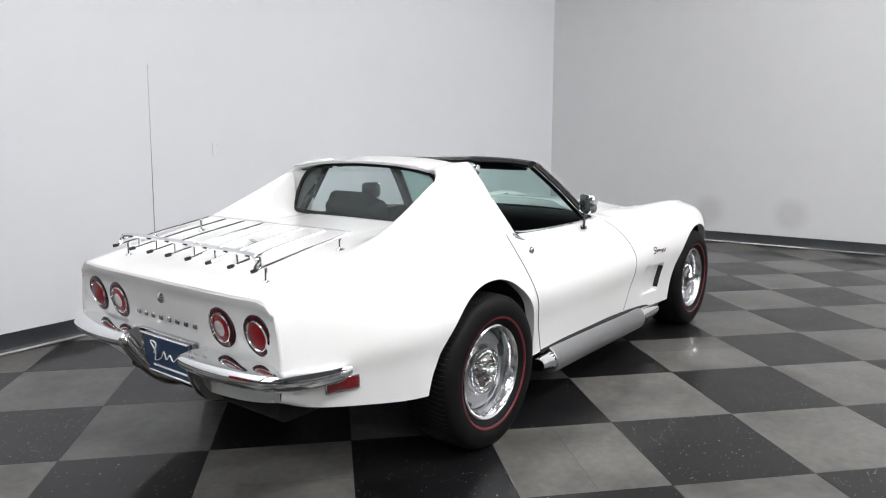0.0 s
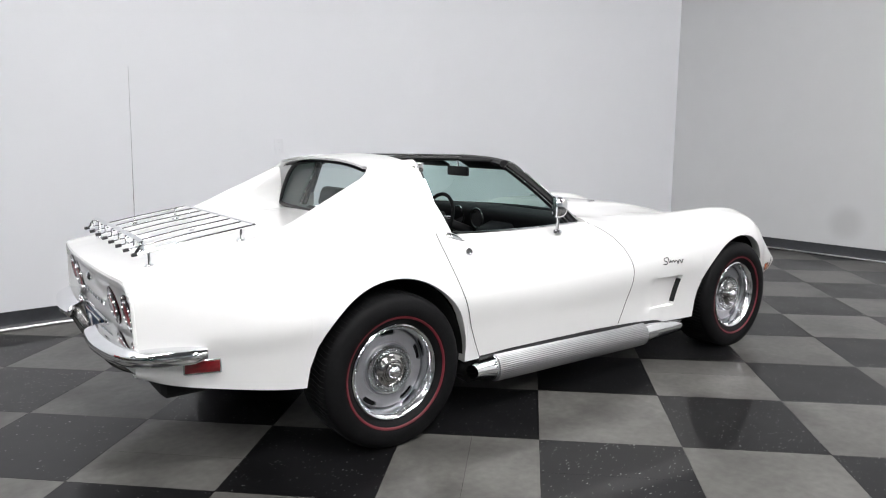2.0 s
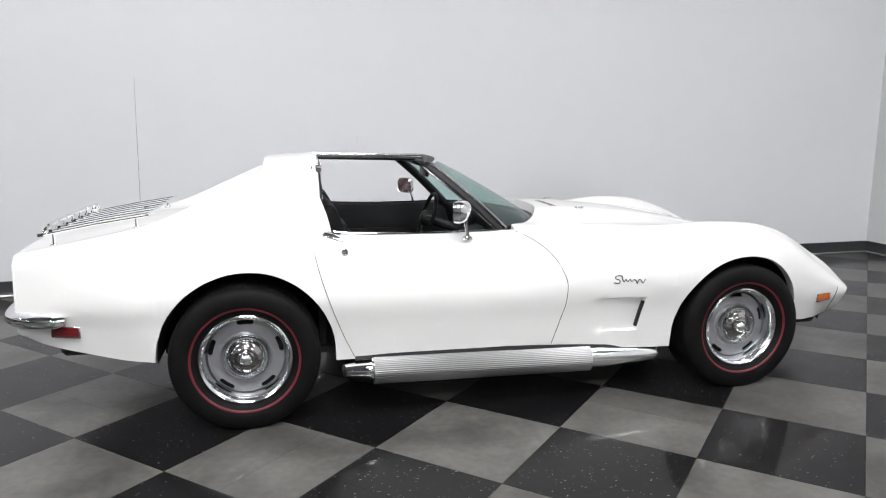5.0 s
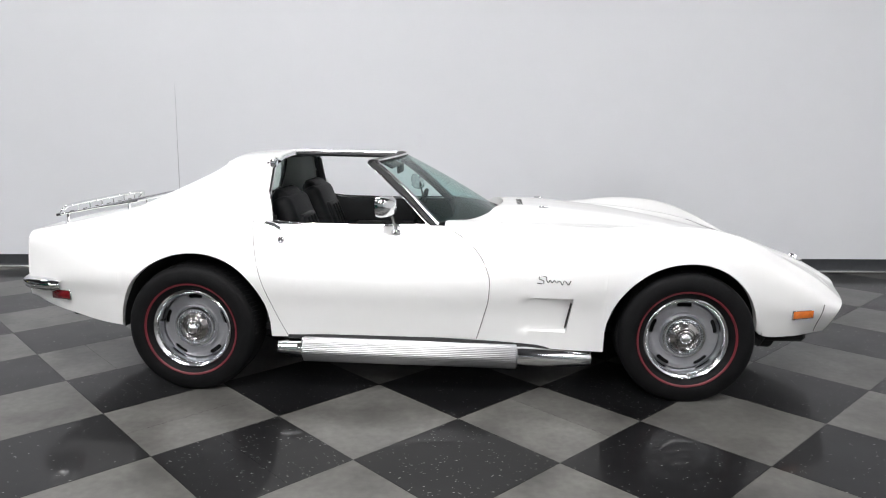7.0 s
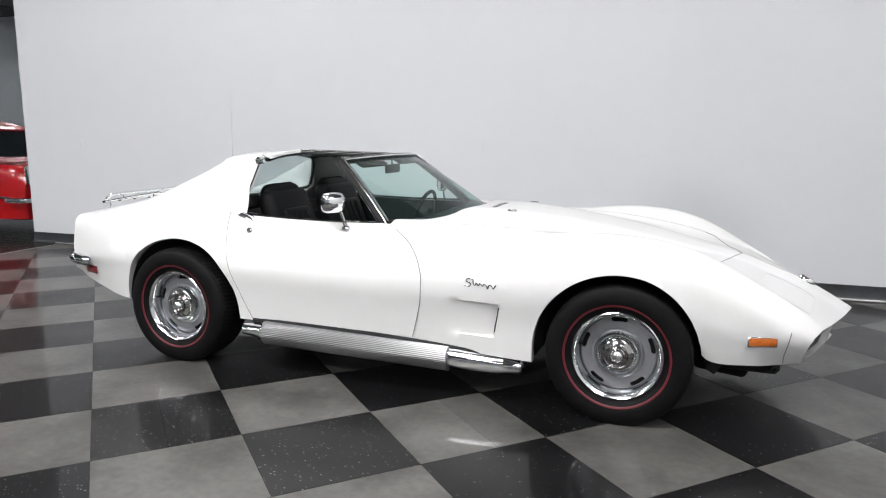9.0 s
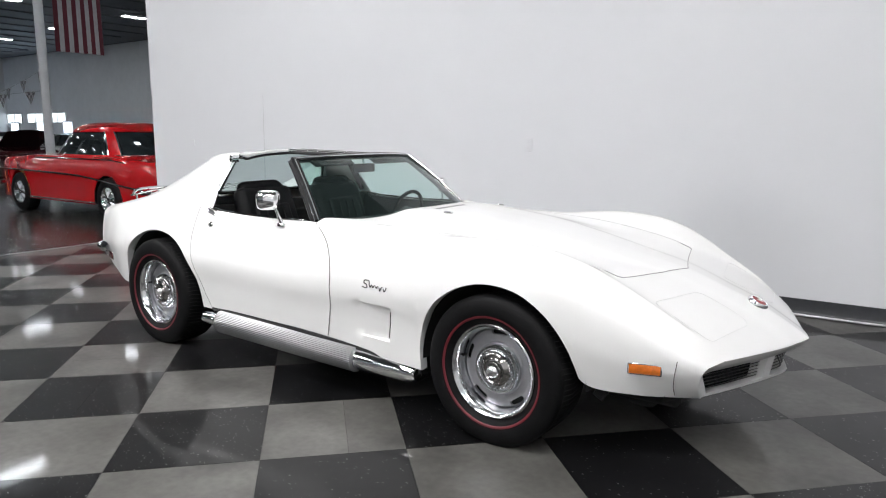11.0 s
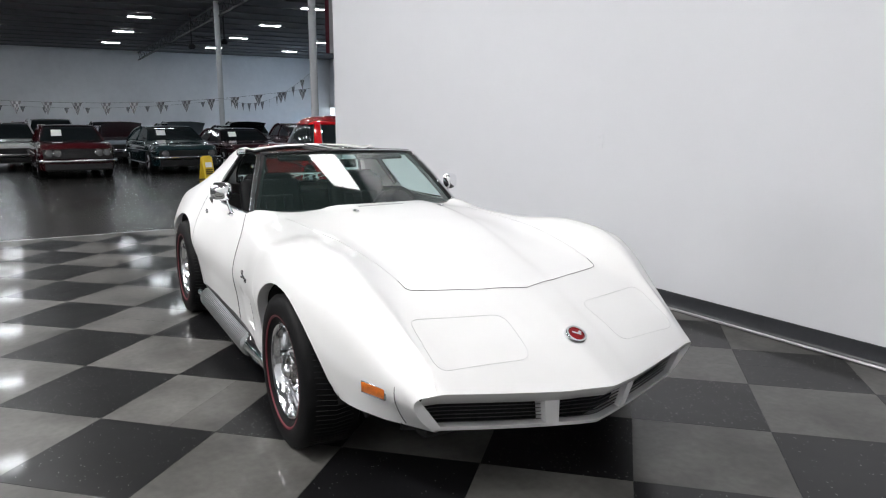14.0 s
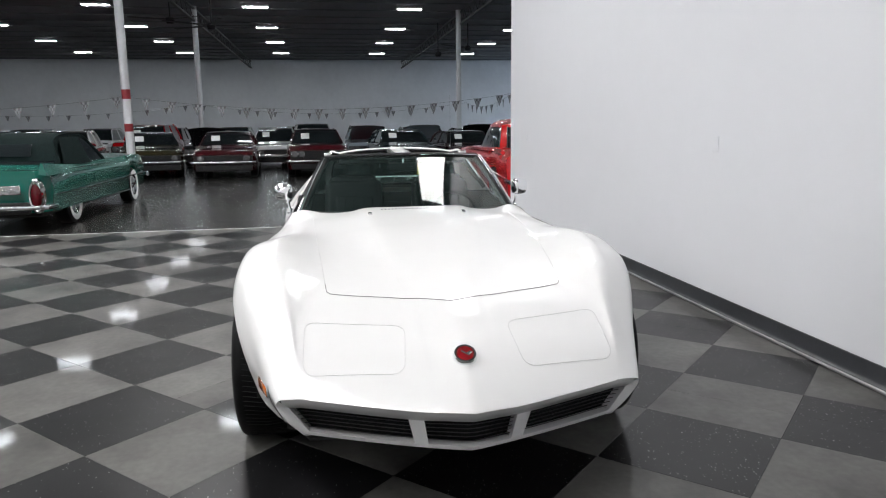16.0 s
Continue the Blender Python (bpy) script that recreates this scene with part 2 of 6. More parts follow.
MARKERRED = material("dark_red_marker_lens", (0.135, 0.004, 0.007), 0.14, coat=0.8, noise_scale=60, noise_amount=0.2, bump=0.2, bump_scale=260)
BRIGHTTRIM = material("polished_stainless", (0.90, 0.90, 0.90), 0.24, 1.0, noise_scale=18, noise_amount=0.05, rough_spread=0.06)
REDBAND = material("red_tape", (0.22, 0.012, 0.018), 0.5, noise_scale=8, noise_amount=0.15)
YELLOW = material("yellow_plastic", (0.72, 0.50, 0.03), 0.4, noise_scale=8, noise_amount=0.1)
PLASTIC = material("white_plastic", (0.74, 0.74, 0.73), 0.35, noise_scale=8, noise_amount=0.04)
DARKGLASS = material("dark_car_glass", (0.012, 0.016, 0.018), 0.05, coat=0.5, noise_scale=3, noise_amount=0.2)


# ---- mesh helpers ----
def mesh_ob(name, verts, faces, mat, parent=None, label="", smooth=True, edges=()):
    me = bpy.data.meshes.new(name)
    me.from_pydata([tuple(v) for v in verts], list(edges), [tuple(f) for f in faces])
    bm = bmesh.new()
    bm.from_mesh(me)
    bmesh.ops.remove_doubles(bm, verts=bm.verts, dist=1e-5)
    bmesh.ops.recalc_face_normals(bm, faces=bm.faces)
    bm.to_mesh(me)
    bm.free()
    if smooth:
        me.polygons.foreach_set("use_smooth", [True] * len(me.polygons))
        me.set_sharp_from_angle(angle=radians(38))
    me.materials.append(mat)
    ob = new(name, me)
    if parent is not None:
        ob.parent = parent
    if label:
        tagged(ob, label)
    return ob


def part(name, bm, mat, parent, label="", smooth=True):
    me = bpy.data.meshes.new(name)
    bm.to_mesh(me)
    bm.free()
    if smooth:
        me.polygons.foreach_set("use_smooth", [True] * len(me.polygons))
        me.set_sharp_from_angle(angle=radians(38))
    me.materials.append(mat)
    ob = new(name, me)
    ob.parent = parent
    if label:
        tagged(ob, label)
    return ob


def thing(name, m, label, category, group="", kind=""):
    ob = new(name)
    ob.matrix_world = m
    return tagged(ob, label, category, group, kind)


def rbox(sx, sy, sz, bevel=0.01, seg=2, at=(0, 0, 0), turn=(0, 0, 0), taper=1.0):
    bm = bmesh.new()
    bmesh.ops.create_cube(bm, size=1)
    for v in bm.verts:
        k = taper if v.co.z > 0 else 1.0
        v.co = Vector((v.co.x * sx * k, v.co.y * sy * k, v.co.z * sz))
    if bevel:
        bmesh.ops.bevel(bm, geom=bm.edges[:], offset=bevel, segments=seg, profile=0.5, affect="EDGES")
    bmesh.ops.transform(bm, matrix=pose(*at, *turn), verts=bm.verts)
    return bm


def joined(*bms):
    out = bmesh.new()
    for b in bms:
        me = bpy.data.meshes.new("tmp")
        b.to_mesh(me)
        b.free()
        out.from_mesh(me)
        bpy.data.meshes.remove(me)
    return out


def grid(P, mask=None, wrap=False):
    """Quads over an array of points (n, m, 3)."""
    P = np.asarray(P, float)
    n, m = P.shape[:2]
    faces = []
    for i in range(n - 1):
        for j in range(m if wrap else m - 1):
            if mask is None or mask[i][j]:
                k = (j + 1) % m
                faces.append((i * m + j, i * m + k, (i + 1) * m + k, (i + 1) * m + j))
    used = sorted({v for f in faces for v in f})
    back = {v: k for k, v in enumerate(used)}
    flat = P.reshape(-1, 3)
    return [tuple(flat[v]) for v in used], [tuple(back[v] for v in f) for f in faces]


def merge(*vfs):
    V, F = [], []
    for v, f in vfs:
        k = len(V)
        V += list(v)
        F += [tuple(a + k for a in q) for q in f]
    return V, F


def lathe(profile, n=48, at=(0, 0, 0), axis="y"):
    """Turns (radius, height) about an axis through at."""
    a = np.linspace(0, 2 * np.pi, n, endpoint=False)
    P = np.zeros((len(profile), n, 3))
    for i, (r, h) in enumerate(profile):
        c, s = r * np.cos(a), r * np.sin(a)
        if axis == "y":
            P[i] = np.stack([c, 0 * a + h, s], 1)
        elif axis == "x":
            P[i] = np.stack([0 * a + h, c, s], 1)
        else:
            P[i] = np.stack([c, s, 0 * a + h], 1)
    return grid(P + np.array(at), wrap=True)


def smooth_line(pts, n):
    """n points on a rounded line through pts."""
    pts = np.array(pts, float)
    p = np.vstack([2 * pts[0] - pts[1], pts, 2 * pts[-1] - pts[-2]])
    u = np.linspace(0, len(pts) - 1 - 1e-9, n)
    out = []
    for a in u:
        k, t = int(a), a - int(a)
        p0, p1, p2, p3 = p[k:k + 4]
        out.append(0.5 * (2 * p1 + (p2 - p0) * t + (2 * p0 - 5 * p1 + 4 * p2 - p3) * t * t + (3 * p1 - p0 - 3 * p2 + p3) * t ** 3))
    return np.array(out)


def tube(pts, r, n=8, caps=True, flat=1.0, up=(0, 0, 1)):
    """A round or flattened bar along pts; r may be one radius or one for each point."""
    pts = np.array(pts, float)
    rr = np.broadcast_to(np.array(r, float), (len(pts),))
    tan = np.gradient(pts, axis=0)
    tan /= np.linalg.norm(tan, axis=1)[:, None] + 1e-12
    up = np.array(up, float)
    P = []
    for p, t, q in zip(pts, tan, rr):
        s = np.cross(t, up)
        if np.linalg.norm(s) < 1e-3:
            s = np.cross(t, (1, 0.2, 0))
        s /= np.linalg.norm(s)
        w = np.cross(s, t)
        a = np.linspace(0, 2 * np.pi, n, endpoint=False)
        P.append(p + q * (np.cos(a)[:, None] * s + flat * np.sin(a)[:, None] * w))
    v, f = grid(np.array(P), wrap=True)
    if caps:
        f = f + [tuple(range(n)), tuple(range(len(v) - n, len(v)))]
    return v, f


def pchip(xs, ys):
    xs, ys = np.array(xs, float), np.array(ys, float)
    h, d = np.diff(xs), np.diff(ys) / np.diff(xs)
    m = np.zeros(len(xs))
    m[0], m[-1] = d[0], d[-1]
    for i in range(1, len(xs) - 1):
        if d[i - 1] * d[i] > 0:
            w1, w2 = 2 * h[i] + h[i - 1], h[i] + 2 * h[i - 1]
            m[i] = (w1 + w2) / (w1 / d[i - 1] + w2 / d[i])

    def f(x):
        x = np.clip(np.asarray(x, float), xs[0], xs[-1])
        i = np.clip(np.searchsorted(xs, x, side="right") - 1, 0, len(xs) - 2)
        t = (x - xs[i]) / h[i]
        return ys[i] * (1 + 2 * t) * (1 - t) ** 2 + m[i] * h[i] * t * (1 - t) ** 2 + ys[i + 1] * t * t * (3 - 2 * t) + m[i + 1] * h[i] * t * t * (t - 1)
    return f


def line(text):
    """A smooth function from "x y, x y, ..."."""
    rows = [tuple(map(float, r.split())) for r in text.split(",")]
    return pchip([r[0] for r in rows], [r[1] for r in rows])

# ---- the room ----
def slab(name, x0, x1, y0, y1, z0, z1, mat, label="", bevel=0.0):
    bm = rbox(x1 - x0, y1 - y0, z1 - z0, bevel, 1, ((x0 + x1) / 2, (y0 + y1) / 2, (z0 + z1) / 2))
    me = bpy.data.meshes.new(name)
    bm.to_mesh(me)
    bm.free()
    me.materials.append(mat)
    return tagged(new(name, me), label, kind="structure")


WY, WX, WEND = 2.29, 6.42, -4.76
FXB = -4.30
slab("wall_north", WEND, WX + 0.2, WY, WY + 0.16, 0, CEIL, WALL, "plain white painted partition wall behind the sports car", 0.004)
slab("wall_east", WX, WX + 0.16, -14, WY, 0, CEIL, WALLE, "plain white painted wall with faint darker patches")
slab("wall_hall_north", -46, WX, 18.5, 18.7, 0, CEIL, WALLB, "pale blue-white painted hall wall")
slab("wall_west", -46.2, -46, -30, 18.7, 0, CEIL, WALLB, "distant pale painted hall wall")
slab("wall_south", -46, WX, -30.2, -30, 0, CEIL, WALLB, "pale painted hall wall")
slab("wall_hall_east", WX, WX + 0.16, -30, -14, 0, CEIL, WALLB, "pale painted hall wall")
slab("ceiling", -46.2, WX + 0.2, -30.2, 18.7, CEIL, CEIL + 0.1, CEILM, "dark grey corrugated roof deck")
slab("tile_bed", FXB, WX, -6.2, WY, -0.0039, -0.0030, GROUT, "dark adhesive bed under the tiling")
slab("floor", -46.2, WX + 0.2, -30.2, 18.7, -0.10, -0.004, CONC, "polished grey concrete floor")
base = new("baseboard")
tagged(base, "black rubber cove base along the white walls", kind="structure")
prof = [(0, 0.12), (-0.006, 0.118), (-0.008, 0.03), (-0.016, 0.012), (-0.030, 0.003), (-0.030, 0)]
P = np.array([[(x, WY + a, b) for a, b in prof] for x in (WEND, WX)])
mesh_ob("cove", *grid(P), RUBBER, base)
P = np.array([[(WX + a, y, b) for a, b in prof] for y in (-14, WY)])
mesh_ob("cove", *grid(P), RUBBER, base)
mesh_ob("floor_rod", *tube([(WEND + 0.4, WY - 0.055, 0.012), (WX - 0.05, WY - 0.055, 0.012)], 0.009), GALV, base, "thin dull metal rod on the floor")
mesh_ob("floor_rod", *tube([(WX - 0.055, WY - 0.05, 0.012), (WX - 0.055, -8, 0.012)], 0.009), GALV, base)


def wall_plate(x, z, w=0.075, h=0.115):
    t = thing("wall_plate", pose(x, WY, z), "white blank cover plate on the white wall", "wall plate")
    part("plate", rbox(w, 0.005, h, 0.002, 2, (0, -0.0025, 0)), WALL, t)
    for dz in (-0.03, 0.03):
        part("screw", rbox(0.006, 0.002, 0.006, 0.0, 1, (0, -0.0055, dz)), GALV, t)


wall_plate(0.935, 1.21)
wall_plate(-3.9, 1.19, 0.05, 0.08)

# ---- checkered floor tiles, 45 degrees to the walls ----
TS = 0.6017
tiles = new("floor_tiling")
tagged(tiles, "checkered charcoal and light grey vinyl floor tiling", kind="structure")


LATTICE = TILE @ pose(-0.0156, 0.0205, 0, 0, 0, 0.340)


def corner(i, j):
    p = LATTICE @ Vector((i * TS, j * TS, 0))
    return (p.x, p.y)


def clip(poly, a, b, c):
    """Keeps the part of a polygon where a*x + b*y <= c."""
    out = []
    for k in range(len(poly)):
        p, q = poly[k], poly[(k + 1) % len(poly)]
        dp, dq = a * p[0] + b * p[1] - c, a * q[0] + b * q[1] - c
        if dp <= 0:
            out.append(p)
        if dp * dq < 0:
            t = dp / (dp - dq)
            out.append((p[0] + t * (q[0] - p[0]), p[1] + t * (q[1] - p[1])))
    return out


FX0, FY0 = -4.30, -6.2


def tile_piece(poly, mat, cut=False):
    n = len(poly)
    cx, cy = sum(p[0] for p in poly) / n, sum(p[1] for p in poly) / n
    if cut:
        mesh_ob("tile", [(cx + (x - cx) * 0.997, cy + (y - cy) * 0.997, 0) for x, y in poly], [tuple(range(n))], mat, tiles, smooth=False)
        return
    k1, k2 = 0.9985, 0.995
    V = [(cx + (x - cx) * k1, cy + (y - cy) * k1, -0.0035) for x, y in poly] + [(cx + (x - cx) * k1, cy + (y - cy) * k1, -0.0006) for x, y in poly] + [(cx + (x - cx) * k2, cy + (y - cy) * k2, 0) for x, y in poly]
    F = [(a, (a + 1) % n, n + (a + 1) % n, n + a) for a in range(n)] + [(n + a, n + (a + 1) % n, 2 * n + (a + 1) % n, 2 * n + a) for a in range(n)] + [tuple(range(2 * n, 3 * n))]
    mesh_ob("tile", V, F, mat, tiles, smooth=False)


def lay_tiles():
    rnd = random.Random(11)
    for i in range(-22, 24):
        for j in range(-24, 24):
            poly = [corner(i, j), corner(i + 1, j), corner(i + 1, j + 1), corner(i, j + 1)]
            for c in ((-1, 0, -FX0), (1, 0, WX), (0, -1, -FY0), (0, 1, WY)):
                poly = clip(poly, *c) if poly else poly
            if len(poly) > 2:
                ar = abs(sum(poly[k][0] * poly[(k + 1) % len(poly)][1] - poly[(k + 1) % len(poly)][0] * poly[k][1] for k in range(len(poly)))) / 2
                if ar > 0.002:
                    mat = LIGHTTILE if (i + j) % 2 == DARK_PARITY else DARKTILE
                    # a few squares are made up of two cut halves
                    halves = [poly]
                    if rnd.random() < 0.16 and ar > 0.3:
                        d = LATTICE.to_3x3() @ Vector((1, 0, 0) if rnd.random() < 0.5 else (0, 1, 0))
                        c = sum((d.x * p[0] + d.y * p[1]) for p in poly) / len(poly) + rnd.uniform(-0.06, 0.06)
                        halves = [clip(poly, d.x, d.y, c), clip(poly, -d.x, -d.y, -c)]
                    for h in halves:
                        tile_piece(h, mat, len(halves) > 1)


DARK_PARITY = 0
strip = mesh_ob("floor_transition", *merge(*[grid([[(FX0 - 0.03, y0, -0.003), (FX0 - 0.03, y1, -0.003)], [(FX0 - 0.012, y0, 0.003), (FX0 - 0.012, y1, 0.003)], [(FX0, y0, 0.003), (FX0, y1, 0.003)], [(FX0 + 0.002, y0, -0.003), (FX0 + 0.002, y1, -0.003)]]) for y0, y1 in ((FY0, WY),)]), GALV)
tagged(strip, "thin metal edge strip between tiles and concrete", kind="structure")

import functools


# ---- the white sports car ----
CAR = pose(0.003, 0.038, 0, 0, 0, -1.4) @ Matrix.Diagonal((1.004, 0.955, 1, 1))
car = thing("sports_car", CAR, "white two-seat T-top sports coupe with redline tyres and chrome rally wheels", "car")
RA, FA = (0.02, 0.330, 0.392), (2.496, 0.317, 0.396)
S0, S1 = -0.96, 3.417

zc = line("-.96 .795, -.85 .815, -.55 .872, -.3 .898, 0 .915, .12 .922, .4 .92, 1.3 .905, 1.67 .915, 2.1 .885, 2.5 .820, 2.8 .750, 2.96 .708, 3.06 .667, 3.1 .648, 3.23 .590, 3.33 .528, 3.417 .466")
yb = line("-.96 .25, .4 .25, 1.3 .29, 1.67 .26, 2.3 .21, 2.8 .15, 3.0 .12, 3.417 .1")
hb = line("-.96 0, .4 0, 1.3 .022, 1.67 .024, 2.2 .018, 2.7 .010, 2.95 .003, 3.417 .002")
yv = line("-.96 .48, -.3 .49, .12 .485, .4 .5, 1.3 .50, 1.67 .50, 2.3 .49, 2.8 .51, 3.0 .555, 3.2 .57, 3.417 .50")
zv = line("-.96 .789, -.85 .809, -.55 .868, -.3 .905, 0 .922, .12 .926, .4 .9, 1.3 .868, 1.67 .866, 2.1 .838, 2.5 .801, 2.8 .756, 2.91 .724, 3.03 .684, 3.15 .634, 3.26 .581, 3.34 .534, 3.417 .471")
yk = line("-.96 .638, -.7 .638, -.5 .625, -.3 .60, -.1 .565, .1 .535, .2 .525, .36 .53, .45 .70, 1.25 .70, 1.6 .675, 2.0 .70, 2.4 .745, 2.8 .725, 3.1 .66, 3.417 .61")
zk = line("-.96 .784, -.7 .838, -.5 .882, -.38 .918, -.3 .952, -.1 1.045, .1 1.135, .2 1.162, .36 1.172, .45 .88, 1.25 .876, 1.6 .845, 2.0 .842, 2.4 .872, 2.6 .861, 2.8 .820, 2.95 .762, 3.1 .682, 3.26 .592, 3.417 .474")
ys = line("-.96 .680, -.7 .745, -.5 .778, -.3 .79, 0 .785, .33 .755, .45 .760, .9 .765, 1.25 .768, 1.6 .80, 2.0 .850, 2.4 .888, 2.67 .880, 2.8 .855, 3.1 .769, 3.26 .722, 3.417 .676")
zs = line("-.96 .735, -.7 .79, -.5 .815, -.3 .84, 0 .868, .33 .875, .45 .835, .9 .825, 1.25 .83, 1.6 .795, 2.0 .79, 2.4 .815, 2.67 .783, 2.8 .741, 3.1 .601, 3.26 .528, 3.417 .459")
yw = line("-.96 .704, -.7 .812, -.4 .895, 0 .922, .3 .893, .9 .880, 1.3 .882, 1.8 .904, 2.1 .932, 2.47 .948, 2.7 .922, 2.9 .858, 3.087 .786, 3.26 .733, 3.417 .688")
zw = line("-.96 .58, -.7 .60, -.4 .62, 0 .645, .3 .62, .9 .60, 1.3 .60, 1.8 .61, 2.2 .625, 2.5 .63, 2.8 .57, 3.087 .475, 3.26 .444, 3.417 .426")
yl = line("-.96 .700, -.7 .785, -.4 .878, 0 .908, .3 .872, .9 .862, 1.5 .864, 2.0 .893, 2.5 .928, 2.8 .868, 3.087 .766, 3.26 .706, 3.417 .655")
zl = line("-.96 .46, -.7 .47, -.4 .48, 0 .50, .3 .44, .9 .42, 1.5 .42, 2.0 .43, 2.5 .46, 2.8 .43, 3.087 .385, 3.26 .37, 3.417 .365")
zlow = line("-.96 .448, -.85 .402, -.65 .362, -.42 .334, .47 .283, .75 .285, 1.2 .285, 2.08 .25, 2.6 .30, 2.87 .375, 2.91 .342, 2.96 .324, 3.02 .316, 3.1 .312, 3.26 .306, 3.417 .308")


def zbot(s):
    z = float(zlow(s))
    for cx, cz, r in (RA, FA):
        if abs(s - cx) < r:
            z = max(z, cz + math.sqrt(r * r - (s - cx) ** 2))
    return z


def nose(y, s, z):
    """The plan shape of the nose and tail: x for a station s."""
    w = min(max((s - 2.6) / 0.817, 0), 1)
    x = s - 0.10 * w + 0.235 * (1 - min(abs(y) / 0.69, 1) ** 1.12) * w
    w2 = min(max((s - 3.05) / 0.367, 0), 1)
    x -= 0.085 * min(max((0.47 - z) / 0.17, 0), 1.2) * w2
    w3 = min(max((-0.5 - s) / 0.46, 0), 1)
    return x - 0.042 * (1 - (y / 0.69) ** 2) * w3


def section(s, roof=False):
    """Half section at station s, from the centre line to the bottom edge: (n, 2) of y, z."""
    if roof:
        k = np.interp(s, [0.10, 0.36], [0, 1])
        r = 1.198 + 0.016 * k
        pts = [(0, r), (0.2, r - 0.005), (0.34, r - 0.016), (0.44, r - 0.031), (float(yk(s)), float(zk(s)))]
    else:
        b = float(yb(s))
        pts = [(0, float(zc(s))), (b, float(zc(s)) - 0.002 - float(hb(s)) * 0.12), (b + 0.10, float(zc(s)) - 0.004 - float(hb(s))), (float(yv(s)), float(zv(s))), (float(yk(s)), float(zk(s)))]
    zb = zbot(s)
    rest = [(float(ys(s)), float(zs(s))), (float(yw(s)), float(zw(s))), (float(yl(s)), float(zl(s)))]
    low = (float(yl(s)) - 0.022 - 0.035 * max(0, (s - 3.2) / 0.217), float(zlow(s)))
    side = smooth_line([pts[-1]] + rest + [low], 60)
    cut = side[:, 1] >= zb - 1e-6
    k = len(side) - 1 if cut.all() else int(np.argmin(cut))
    if not cut.all():
        a, b2 = side[k - 1], side[k]
        t = (a[1] - zb) / max(a[1] - b2[1], 1e-9)
        side = np.vstack([side[:k], a + t * (b2 - a)])
    top = smooth_line(pts + [rest[0]], 6 * 9 + 1)[:int(4 * 54 / 5) + 1]
    top[-1] = side[0]
    d = np.r_[0, np.cumsum(np.linalg.norm(np.diff(side, axis=0), axis=1))]
    u = np.linspace(0, d[-1], 30)
    sd = np.stack([np.interp(u, d, side[:, 0]), np.interp(u, d, side[:, 1])], 1)
    if 1.6 < s < 2.02:
        for zz in (0.524, 0.518, 0.352, 0.346):
            k = int(np.argmin(abs(sd[:, 1] - zz) + (0.02 if zz in (0.518, 0.346) else 0) * (sd[:, 1] > zz)))
            sd[k] = (np.interp(-zz, -side[:, 1], side[:, 0]), zz)
    return np.vstack([top[:: 2], sd[1:]])


def stations():
    s = list(np.arange(S0, S1, 0.026)) + [S1]
    for cx, cz, r in (RA, FA):
        for z0 in (float(zlow(cx - r)), float(zlow(cx + r))):
            h = math.sqrt(max(r * r - (z0 - cz) ** 2, 0)) if z0 > cz else r
            s += [cx - h - 1e-3, cx - h + 1e-3, cx - h + 0.008, cx + h - 0.008, cx + h - 1e-3, cx + h + 1e-3]
    s += [1.935, 1.941, 1.946, 1.951]
    return sorted(set(round(a, 4) for a in s))


SEC = {s: section(s) for s in stations()}


def side_y(x, z):
    """How far out the body side lies at x, z."""
    q = section(x)
    k = int(np.argmax(q[:, 0] > float(ys(x)) - 0.03))
    a = q[k:]
    return float(np.interp(-z, -a[:, 1], a[:, 0]))


def top_z(s, y):
    q = section(s)
    k = int(np.argmax(q[:, 0]))
    return float(np.interp(abs(y), q[:k, 0], q[:k, 1]))


def both(V, F):
    return merge((V, F), ([(x, -y, z) for x, y, z in V], [tuple(reversed(f)) for f in F]))


def outlet(p, s):
    """The scooped panel behind the front wheel, ending in a slanted rear-facing wall."""
    x, y, z = p
    fade = min(max((s - 1.80) / 0.08, 0), 1) * min(max((2.05 - s) / 0.08, 0), 1)
    deep = 0.030 * min(max((s - 1.67) / 0.27, 0), 1) if 0.350 < z < 0.520 and s < 1.9415 else 0
    return (x - 0.2 * min(max(0.52 - z, 0), 0.175) * fade, y - deep, z)


def screen_foot(y):
    """Where the bonnet skin begins, in front of the windscreen's foot."""
    return max(1.30, 1.280 + 0.325 * (1 - min(abs(y) / 0.685, 1) ** 2.2))


@functools.lru_cache(None)
def section_at(k):
    return section(k * 0.004)


def bonnet_point(s, j):
    """Skin point of column j, the stations from 1.30 to 1.72 squeezed in front of the screen."""
    t = (s - 1.30) / 0.42
    a = s
    for _ in range(4):
        f = screen_foot(section_at(round(a / 0.004))[j][0])
        a = f + t * (1.72 - f)
    k = a / 0.004
    p, q = section_at(int(k)), section_at(int(k) + 1)
    y, z = p[j] + (q[j] - p[j]) * (k - int(k))
    return (a, y, z)


def s_of(x, y, z):
    """The station whose skin lies at x."""
    lo, hi = x - 0.2, x + 0.2
    for _ in range(24):
        mid = (lo + hi) / 2
        lo, hi = (mid, hi) if nose(y, mid, z) < x else (lo, mid)
    return lo


def skin(ss, j0, j1, roof=False, open_screen=False):
    P = []
    for s in ss:
        q = section(s, True) if roof else section(s)
        P.append([(nose(y, s, z), y, z) for y, z in q[j0:j1]])
        if 1.6 < s < 2.1:
            P[-1] = [outlet(p, s) for p in P[-1]]
        if open_screen and s < 1.72:
            n = min(NT, len(P[-1]))
            P[-1][:n] = [bonnet_point(s, j) for j in range(n)]
    if open_screen:
        P.insert(0, [(x - 0.004, y, min(z - 0.004, 0.848)) for x, y, z in P[0]])
    return grid(P)


